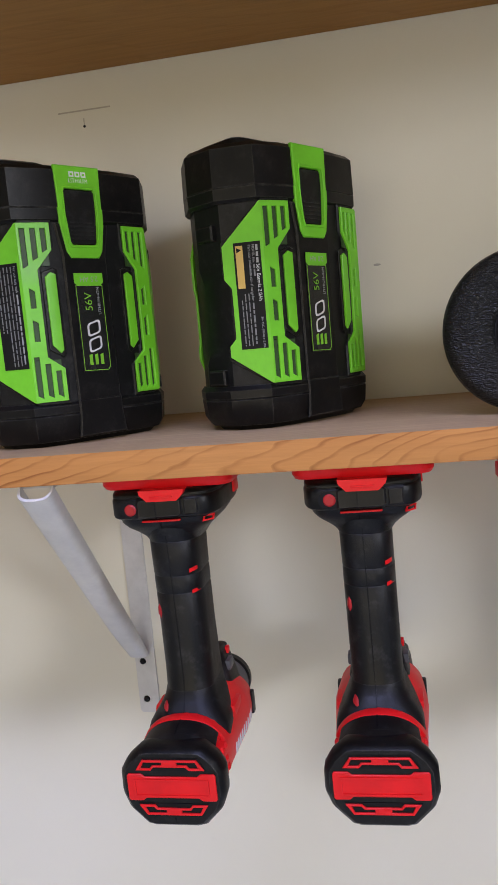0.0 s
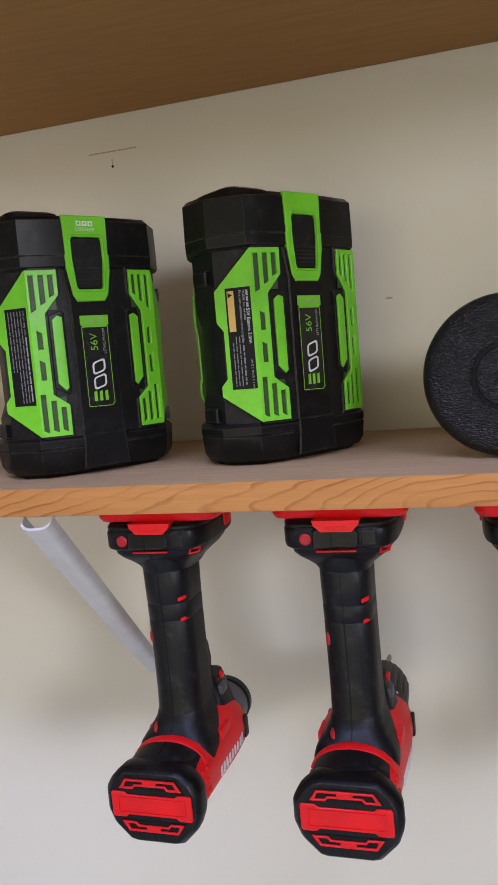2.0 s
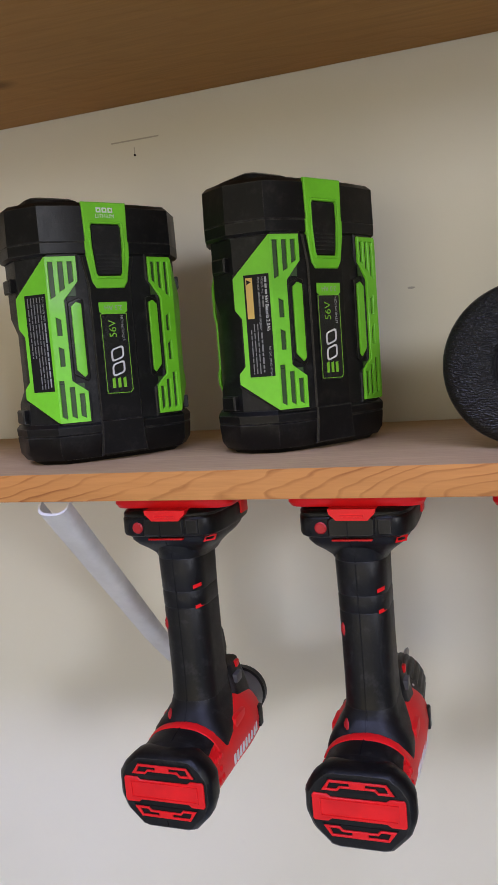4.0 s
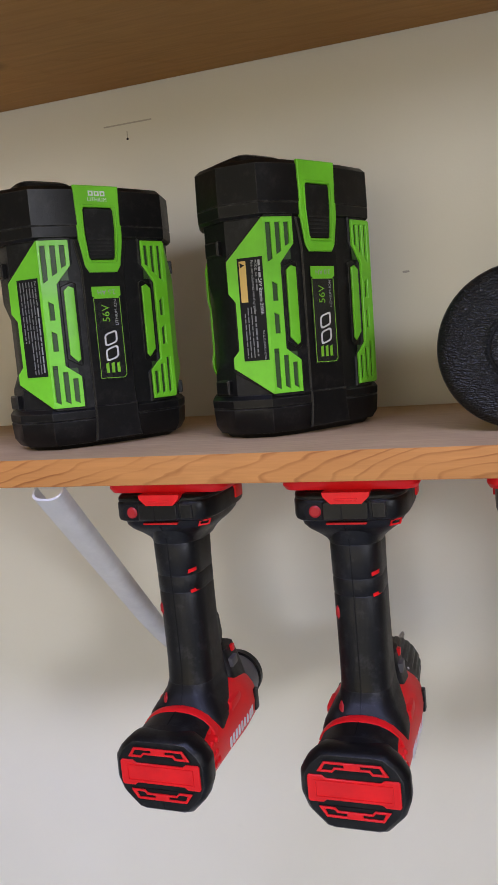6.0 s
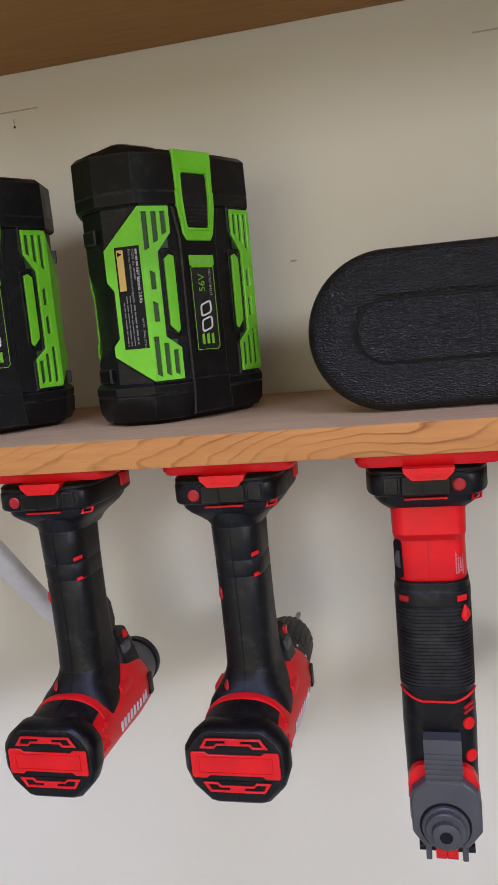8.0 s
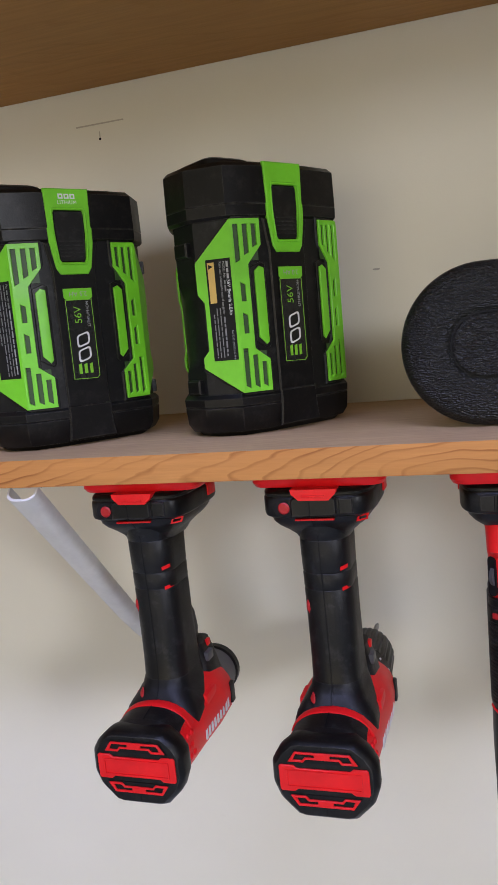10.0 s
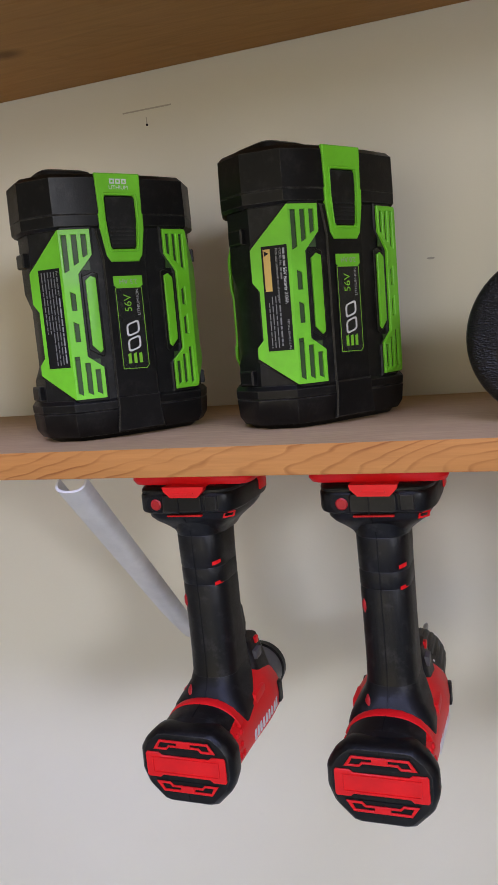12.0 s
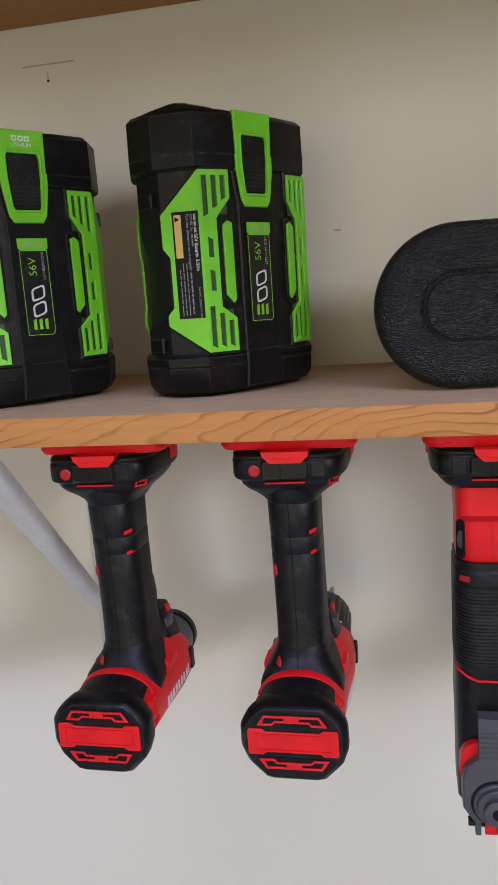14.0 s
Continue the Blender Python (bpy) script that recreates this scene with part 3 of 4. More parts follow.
def tool_mount(m):
    t = thing("tool_mount", m, "red plastic tool mount screwed under the shelf", "tool mount", "tool mounts under the shelf")
    part("plate", loft([at_z(rounded(-0.0425, 0.0425, 0.036, 0.124, 0.009), 0.0), at_z(rounded(-0.0425, 0.0425, 0.036, 0.124, 0.009), -0.0055), at_z(rounded(-0.0410, 0.0410, 0.0375, 0.1225, 0.009), -0.0082)]), RED, t)
    part("rail", box(-0.019, 0.019, 0.045, 0.115, -0.0135, -0.008, 0.001), RED, t)
    tab = plate([(-0.0145, -0.0070), (-0.0138, -0.0098), (-0.0095, -0.0140), (0.0095, -0.0140), (0.0138, -0.0098), (0.0145, -0.0070)][::-1], 0, 0.018,
                lambda u, v, h: Vector((u, 0.0275 + h, v - 0.0008)))
    part("clip", tab, RED, t)
    part("clip_rib", box(-0.0070, 0.0070, 0.0268, 0.0285, -0.0126, -0.0114, 0.0003), RED, t)
    return t


def foot_ring(z, f, back=0.0):
    half = [(0.0245, 0.0355), (0.0320, 0.0400), (0.0362, 0.053), (0.0366, 0.100), (0.028, 0.118)]
    pts = half + [(-x, y) for x, y in half[::-1]]
    for _ in range(2):
        pts = [(p[0] * (1 - k) + q[0] * k, p[1] * (1 - k) + q[1] * k) for p, q in zip(pts, pts[1:] + pts[:1]) for k in (0.2, 0.8)]
    return [Vector((x * f, 0.072 + (y - 0.072) * (f + back), z)) for x, y in pts]


def tool_foot(t, side):
    """The battery foot common to the tools: a rounded band with a raised middle, a red button in a scoop and red trims."""
    shell = loft([foot_ring(z, f) for z, f in ((-0.0088, 0.92), (-0.0100, 0.965), (-0.0112, 0.985), (-0.0125, 0.985), (-0.0132, 0.970), (-0.0140, 0.990), (-0.0150, 1.0),
                                              (-0.0242, 1.0), (-0.0256, 0.985), (-0.0266, 0.945), (-0.0268, 0.90))])
    foot_ob = part("foot", shell, BLACK, t)
    rings = [foot_ring(-0.0250, 0.91), foot_ring(-0.0300, 0.88), foot_ring(-0.0335, 0.80), foot_ring(-0.0372, 0.67), foot_ring(-0.0412, 0.54, 0.03), foot_ring(-0.0460, 0.445, 0.08)]
    flare_ob = part("flare", loft(rings), RUBBER, t)
    face = lambda u, v, h: Vector((u * -side, 0.0358 - h, v))
    # raised middle of the band with slanting ends, and a lower block past it
    part("band_middle", plate([(-0.0142, -0.0258), (0.0125, -0.0258), (0.0148, -0.0240), (0.0148, -0.0146), (0.0125, -0.0130), (-0.0122, -0.0130), (-0.0142, -0.0150)][::1 if side < 0 else -1],
                              0, 0.0021, face, bevel=0.0012), BLACK, foot_ob)
    part("band_end", plate([(0.0160, -0.0246), (0.0245, -0.0242), (0.0245, -0.0148), (0.0160, -0.0146)][::1 if side < 0 else -1], -0.001, 0.0010, face, bevel=0.0006), BLACK, foot_ob)
    part("band_seam", box(-0.0024, -0.0018, 0.0334, 0.036, -0.0260, -0.0130), DARK, foot_ob)
    part("flare_seam", loft([[Vector((x, y, z)) for x, y in ((-0.0024, a - 0.0003), (-0.0018, a - 0.0003), (-0.0018, a + 0.002), (-0.0024, a + 0.002))]
                             for z, a in ((-0.0260, 0.0390), (-0.0300, 0.0399), (-0.0335, 0.0428), (-0.0372, 0.0475), (-0.0410, 0.0510))]), DARK, flare_ob)
    # flat dark pad in place of the scoop's shade
    part("button_scoop", plate(rounded(-0.0252, -0.0146, -0.0248, -0.0148, 0.0045)[::1 if side < 0 else -1], 0, 0.0006, face), DARK, foot_ob)
    bx = 0.0186 * side
    part("button", tube([(bx, 0.037, -0.0200), (bx, 0.0350, -0.0200), (bx, 0.0343, -0.0200)], [0.0038, 0.0038, 0.0029], 20), DULL_RED, foot_ob)
    part("button_hollow", tube([(bx, 0.0345, -0.0200), (bx, 0.0342, -0.0200)], [0.0022, 0.0020], 16), DULL_RED, foot_ob)
    part("trim_line", box(-0.0130, 0.0120, 0.0374, 0.042, -0.0290, -0.0278, 0.0004), RED, foot_ob)
    trim = plate([(-0.0046, -0.0018), (0.0034, -0.0018), (0.0052, 0.0018), (-0.0030, 0.0018)], 0, 0.0010, holes=[[(-0.0030, -0.0008), (0.0026, -0.0008), (0.0036, 0.0008), (-0.0022, 0.0008)]])
    part("foot_trim", trim, RED, foot_ob).matrix_local = pose(0.0280, 0.0446, -0.0292, 76, 0, 44)
    for s in (-1, 1):
        part("side_block", box(min(s * 0.0350, s * 0.0378), max(s * 0.0350, s * 0.0378), 0.083, 0.096, -0.0215, -0.0125, 0.0005), RED, foot_ob)


def arc_ring(y, hw, top, bottom, lean=0.0, n=28, power=2.6):
    """A rounded, slightly square section across the barrel."""
    zc, hh = (top + bottom) / 2, (top - bottom) / 2
    out = []
    for k in range(n):
        q = 2 * math.pi * k / n
        c, s = math.cos(q), math.sin(q)
        out.append(Vector((hw * math.copysign(abs(c) ** (2 / power), c), y + lean * s, zc + hh * math.copysign(abs(s) ** (2 / power), s))))
    return out


def saddle(rows, cover=0.36, wall=0.0022):
    """A strip that lies over the upper part of the barrel: rows of (y, half width, top, bottom)."""
    rings = []
    for y, hw, top, bottom in rows:
        zc, hh = (top + bottom) / 2, (top - bottom) / 2
        outer, inner = [], []
        for k in range(15):
            q = math.pi * (-cover / 2 + (1 + cover) * k / 14)
            c, s = math.cos(q), math.sin(q)
            p = (math.copysign(abs(c) ** 0.86, c), math.copysign(abs(s) ** 0.86, s))
            outer.append(Vector((hw * p[0], y, zc + hh * p[1])))
            inner.append(Vector(((hw - wall) * p[0], y, zc + (hh - wall) * p[1])))
        rings.append(outer + inner[::-1])
    return loft(rings)


HANDLE = [(-0.0340, 0.0175, 0.044, 0.096), (-0.0385, 0.0168, 0.0455, 0.093), (-0.0440, 0.0165, 0.0462, 0.091), (-0.0446, 0.0161, 0.0467, 0.091), (-0.0452, 0.0164, 0.0463, 0.091),
          (-0.0560, 0.0163, 0.0466, 0.090),
          (-0.0655, 0.0162, 0.0470, 0.0895), (-0.0664, 0.0156, 0.0476, 0.0895), (-0.0675, 0.0162, 0.0470, 0.0895), (-0.0765, 0.0163, 0.0475, 0.0890), (-0.0775, 0.0157, 0.0481, 0.0890),
          (-0.0786, 0.0163, 0.0475, 0.0890), (-0.1000, 0.0162, 0.0480, 0.0890), (-0.1250, 0.0162, 0.0480, 0.0910), (-0.1380, 0.0163, 0.0470, 0.0930), (-0.1540, 0.0172, 0.0430, 0.0980)]


def handle_face(x, z, drop):
    """How far back the rear of the handle lies at x and z."""
    for (z0, w0, a0, _), (z1, w1, a1, _) in zip(HANDLE, HANDLE[1:]):
        if z1 <= z <= z0:
            f = (z - z0) / (z1 - z0)
            w, a = w0 + f * (w1 - w0), a0 + f * (a1 - a0)
            r = w * 0.82
            over = max(0.0, abs(x) - (w - r))
            return a + r - math.sqrt(max(r * r - over * over, 0.0))
    return 0.05


def pistol_tool(name, m, drop, label, drill):
    """A cordless pistol tool hanging by its foot; drop is how much longer its grip is."""
    t = thing(name, m, label, "power drill" if drill else "impact driver", "cordless tools under the shelf")
    tool_foot(t, -1)
    zz = lambda z: z if z > -0.05 else z - drop * min(1, (-z - 0.05) / 0.09)
    handle_ob = part("handle", loft([at_z(rounded(-w, w, a, b, w * 0.82, 6), zz(z)) for z, w, a, b in HANDLE]), RUBBER, t, angle=50)
    seam = []
    for k in range(24):
        z = -0.040 - k * 0.0046
        y = handle_face(-0.001, z, drop)
        seam.append([Vector((x, y + dy, zz(z))) for x, dy in ((-0.0016, 0.001), (-0.0016, -0.0003), (-0.0009, -0.0003), (-0.0009, 0.001))])
    part("seam", loft(seam), DARK, handle_ob)
    for z in (-0.0640, -0.0775):
        tick = bmesh.new()
        vs = []
        for k in range(6):
            x = 0.0108 + k * 0.0008
            y = handle_face(x, z, drop)
            vs.append([tick.verts.new((x, y + dy, zz(z) + dz + (x - 0.008) * 0.22)) for dy, dz in ((0.0008, -0.0012), (-0.0010, -0.0012), (-0.0010, 0.0012), (0.0008, 0.0012))])
        for p, q in zip(vs, vs[1:]):
            for k in range(4):
                tick.faces.new((p[k], p[(k + 1) % 4], q[(k + 1) % 4], q[k]))
        tick.faces.new(vs[0])
        tick.faces.new(vs[-1])
        part("grip_tick", tick, RED, handle_ob)
    drip = tube([(-0.0126, handle_face(-0.0126, z, drop) + 0.0012, zz(z)) for z in (-0.0945, -0.0905, -0.0865, -0.0840)], [0.0005, 0.0022, 0.0019, 0.0004], 10)
    part("grip_drop", drip, DULL_RED, handle_ob)
    # barrel
    z0 = -0.1765 - drop
    nose = 0.122 if drill else 0.112
    sections = [(0.014, 0.0270, 0.0205, 0.0240), (0.028, 0.0276, 0.0228, 0.0242), (0.036, 0.0280, 0.0255, 0.0240), (0.058, 0.0292, 0.0290, 0.0236), (0.086, 0.0312, 0.0295, 0.0232), (nose - 0.005, 0.0296, 0.0255, 0.0228), (nose, 0.0262, 0.0235, 0.0215)]
    part("barrel", loft([arc_ring(y, hw, z0 + a, z0 - b, power=2.4) for y, hw, a, b in sections]), RED, t)

    def flank(y, z):
        """Half width of the barrel at y, at height z over its axis."""
        for p, q in zip(sections, sections[1:]):
            if p[0] <= y <= q[0]:
                f = (y - p[0]) / (q[0] - p[0])
                hw, a, b = (p[k] + f * (q[k] - p[k]) for k in (1, 2, 3))
                return hw * max(0.0, 1 - abs((z - (a - b) / 2) / ((a + b) / 2)) ** 2.4) ** (1 / 2.4)
        return 0.026

    oct_half = [(0.0200, 0.0238), (0.0288, 0.0165), (0.0335, 0.0090), (0.0338, -0.0050), (0.0300, -0.0150), (0.0180, -0.0270)]
    octo = oct_half + [(-x, z) for x, z in oct_half[::-1]]
    octo = [(p[0] * (1 - f) + q[0] * f, p[1] * (1 - f) + q[1] * f) for p, q in zip(octo, octo[1:] + octo[:1]) for f in (0.10, 0.90)]
    octo = [(x * 0.97, z * 0.985) for x, z in octo]
    cap = [[Vector((x * f, y, z0 + z * f)) for x, z in octo] for y, f in ((-0.0005, 0.90), (0.0010, 0.955), (0.0035, 1.0), (0.0100, 1.0), (0.0140, 0.97), (0.0170, 0.93), (0.0175, 0.85))]
    cap_ob = part("tail_cap", loft(cap), BLACK, t)
    part("rear_cover", saddle([(0.010, 0.0308, z0 + 0.0226, z0 - 0.024), (0.017, 0.0304, z0 + 0.0244, z0 - 0.024), (0.0175, 0.0298, z0 + 0.0239, z0 - 0.024), (0.024, 0.0290, z0 + 0.0252, z0 - 0.024), (0.0310, 0.0284, z0 + 0.0262, z0 - 0.024)], -0.42), RUBBER, t)
    part("cover_seam", loft([[Vector((x, y, z0 + c + dz)) for x, dz in ((-0.0012, -0.001), (-0.0006, -0.001), (-0.0006, 0.0003), (-0.0012, 0.0003))] for y, c in ((0.0176, 0.0239), (0.024, 0.0252), (0.0310, 0.0262))]), DARK, t)
    part("stripe", saddle([(0.0306, 0.0284, z0 + 0.0263, z0 - 0.024), (0.0312, 0.0288, z0 + 0.0268, z0 - 0.024), (0.0348, 0.0288, z0 + 0.0276, z0 - 0.024), (0.0368, 0.0284, z0 + 0.0274, z0 - 0.024)], -0.25), RED, t)
    boot = [(-0.1680, 0.0276, 0.0362, 0.064, 0.008), (-0.1625, 0.0272, 0.0360, 0.066, 0.009), (-0.1580, 0.0258, 0.0362, 0.069, 0.010), (-0.1538, 0.0232, 0.0378, 0.078, 0.0115),
            (-0.1498, 0.0203, 0.0405, 0.086, 0.012), (-0.1455, 0.0182, 0.0436, 0.090, 0.0128), (-0.1446, 0.0175, 0.0444, 0.090, 0.0128), (-0.1390, 0.0165, 0.0466, 0.091, 0.0135)]
    boot_ob = part("shoulder", loft([at_z(rounded(-w, w, a, b, r, 6), z - drop) for z, w, a, b, r in boot]), RUBBER, t, angle=50)
    part("boot_seam", loft([[Vector((x, y, z - drop)) for x, y in ((-0.0015, a - 0.0003), (-0.0009, a - 0.0003), (-0.0009, a + 0.002), (-0.0015, a + 0.002))] for z, _, a, _, _ in boot[1:]]), DARK, boot_ob)
    ob = part("boot_drop", tube([(0, 0, -0.0050), (0, -0.0005, -0.002), (0, -0.0006, 0.002), (0, 0, 0.0050)], [0.0004, 0.0021, 0.0022, 0.0006], 12), DULL_RED, boot_ob)
    ob.matrix_local = pose(-0.0138, 0.0436, -0.1490 - drop, -30, -22, -26) @ Matrix.Diagonal((1, 0.35, 1, 1))
    # tail detail
    tail = lambda u, v, h: Vector((u * 0.95, -0.0005 - h, z0 + v * 0.96))
    bar_half = [(0.0290, 0.0075), (0.0280, 0.0088), (0.0195, 0.0088), (0.0172, 0.0070)]
    bar = bar_half + [(-x, z) for x, z in bar_half[::-1]]
    bar = bar + [(x, -z) for x, z in bar[::-1]]
    part("tail_bar", plate(bar[::-1], -0.001, 0.0011, tail, bevel=0.0004), RED, cap_ob)
    part("bar_frame", plate([(-0.0245, -0.0058), (0.0245, -0.0058), (0.0245, 0.0058), (-0.0245, 0.0058)], 0.001, 0.0017, tail,
                            holes=[[(-0.0234, -0.0047), (0.0234, -0.0047), (0.0234, 0.0047), (-0.0234, 0.0047)]]), RED, cap_ob)
    for s in (1, -1):
        f = lambda pts: [(u, s * v) for u, v in (pts if s > 0 else pts[::-1])]
        # dark plate stands in for the shaded inside of the vent
        part("vent_recess", plate(f([(-0.0235, 0.0108), (0.0235, 0.0108), (0.0185, 0.0192), (-0.0185, 0.0192)]), -0.001, 0.0004, tail), DARK, cap_ob)
        part("tail_vent", plate(f([(-0.0225, 0.0115), (-0.0125, 0.0115), (-0.0105, 0.0136), (0.0105, 0.0136), (0.0125, 0.0115), (0.0225, 0.0115), (0.0178, 0.0182), (-0.0178, 0.0182)]), 0.0002, 0.0015, tail,
                                holes=[f([(-0.0190, 0.0128), (-0.0130, 0.0128), (-0.0112, 0.0148), (-0.0050, 0.0148), (-0.0050, 0.0168), (-0.0170, 0.0168)]),
                                       f([(0.0190, 0.0128), (0.0170, 0.0168), (0.0050, 0.0168), (0.0050, 0.0148), (0.0112, 0.0148), (0.0130, 0.0128)])], bevel=0.0003), RED, cap_ob)
    for za in (z0 + 0.0178, z0 - 0.0230):
        part("tail_seam", box(-0.0003, 0.0003, -0.0009, 0.001, za, za + 0.0030), DARK, cap_ob)
    # grip studs and maker's mark on both flanks
    for s in (-1, 1):
        for k in range(12):
            y, z = 0.0175 + (k % 3) * 0.0058 + (k // 3 % 2) * 0.0026, z0 + 0.015 - (k // 3) * 0.0068
            bx = s * (flank(y, z - z0) - 0.0002)
            part("grip_stud", tube([(bx - s * 0.002, y, z), (bx + s * 0.0006, y, z), (bx + s * 0.0014, y, z)], [0.0026, 0.0024, 0.0010], 6), RED, t, angle=20)
        letters = []
        for k in range(9):
            y = 0.050 + k * 0.0050
            xx = s * (flank(y, -0.004) - 0.0001)
            letters.append(box(min(xx, xx + s * 0.0006), max(xx, xx + s * 0.0006), y, y + 0.0030, z0 - 0.0075 + k * 0.0004, z0 - 0.0005 + k * 0.0004))
        part("maker_mark", merge(*letters), PRINT_WHITE, t)["kind"] = "stuff"
        part("flank_lug", box(min(s * 0.0235, s * 0.0312), max(s * 0.0235, s * 0.0312), nose - 0.012, nose - 0.005, z0 - 0.006, z0 + 0.010, 0.0012), BLACK, t)
        part("flank_step", box(min(s * 0.020, s * 0.0282), max(s * 0.020, s * 0.0282), 0.060, 0.080, z0 + 0.012, z0 + 0.0205, 0.0025), RED, t)
    # trigger and direction switch at the front of the grip
    part("trigger", loft([at_z(rounded(-0.0085, 0.0085, 0.080, b, 0.006), z - drop) for z, b in ((-0.098, 0.096), (-0.108, 0.104), (-0.122, 0.107), (-0.136, 0.103))]), BLACK, t)
    part("direction_switch", box(-0.0205, 0.0205, 0.088, 0.099, -0.1440 - drop, -0.1370 - drop, 0.0015), GREY, t)
    part("switch_tip", box(0.0150, 0.0180, 0.096, 0.101, -0.1350 - drop, -0.1300 - drop, 0.0008), RED, t)
    part("front_guard", loft([at_z(rounded(-w, w, 0.084, b, 0.006), z - drop) for z, w, b in ((-0.1300, 0.0155, 0.108), (-0.1450, 0.0190, 0.112), (-0.1580, 0.0215, 0.114))]), RUBBER, t)
    axis = lambda y: (0, y, z0 - 0.0005)
    if drill:
        collar_ob = part("collar", tube([axis(y) for y in (0.120, 0.122, 0.137, 0.140)], [0.0240, 0.0258, 0.0254, 0.0230], 32), BLACK, t)
        for k in range(16):
            q = 2 * math.pi * k / 16
            mark = box(-0.0008, 0.0008, -0.0012, 0.0012, 0.0254, 0.0260)
            ob = part("dial_mark", mark, PRINT_WHITE, collar_ob)
            ob.matrix_local = pose(0, 0.1295, z0 - 0.0005, 0, math.degrees(q), 0)
        n = 72
        rings = []
        for y, r, rib in ((0.139, 0.0220, 0.0), (0.142, 0.0235, 0.0), (0.144, 0.0235, 0.0012), (0.178, 0.0218, 0.0012), (0.188, 0.0185, 0.0008), (0.192, 0.0150, 0.0), (0.193, 0.006, 0.0)):
            rings.append([Vector(((r - rib * (i % 3 == 0)) * math.cos(2 * math.pi * i / n), y, z0 - 0.0005 + (r - rib * (i % 3 == 0)) * math.sin(2 * math.pi * i / n))) for i in range(n)])
        part("chuck", loft(rings), BLACK, t, angle=20)
        part("bit", tube([axis(y) for y in (0.190, 0.212, 0.214, 0.236, 0.242)], [0.0034, 0.0034, 0.0026, 0.0022, 0.0006], 10), STEEL, t, "dull steel screwdriver bit")
    else:
        part("nose_cone", tube([axis(y) for y in (0.106, 0.109, 0.118, 0.142, 0.146)], [0.0232, 0.0238, 0.0230, 0.0192, 0.0182], 32), GREY, t, "dark grey nose cone")
        part("nose_ring", tube([axis(y) for y in (0.143, 0.145, 0.151, 0.153)], [0.0190, 0.0202, 0.0198, 0.0175], 32), BLACK, t)
        part("bit_holder", tube([axis(y) for y in (0.156, 0.170, 0.172)], [0.0075, 0.0075, 0.0065], 20), STEEL, t)
    return t


DRIVER = pose(-0.1190, 0.4150, UNDER, 0, -0.8, -1.0)
DRILL = pose(0.0052, 0.4150, UNDER, 0, -0.7, -0.4)
CUTTER = pose(0.1282, 0.4150, UNDER, 0, 0, 0)
tool_mount(pose(-0.1150, 0.4190, UNDER))
tool_mount(pose(0.0070, 0.4190, UNDER))
tool_mount(pose(0.1300, 0.4130, UNDER))
# mount of the unseen fourth tool
tool_mount(pose(0.2580, 0.4160, UNDER))
pistol_tool("impact_driver", DRIVER, 0.0055, "red and black cordless impact driver hanging upside down", False)
pistol_tool("cordless_drill", DRILL, 0.0022, "red and black cordless drill with ribbed chuck hanging upside down", True)
# out of view, its type guessed; inferred from a shadow on the wall
pistol_tool("impact_driver", pose(0.2570, 0.4130, UNDER, 0, 0, 0), 0.004, "unseen tool past the multi-tool, inferred from its shadow, shown as an impact driver", False)


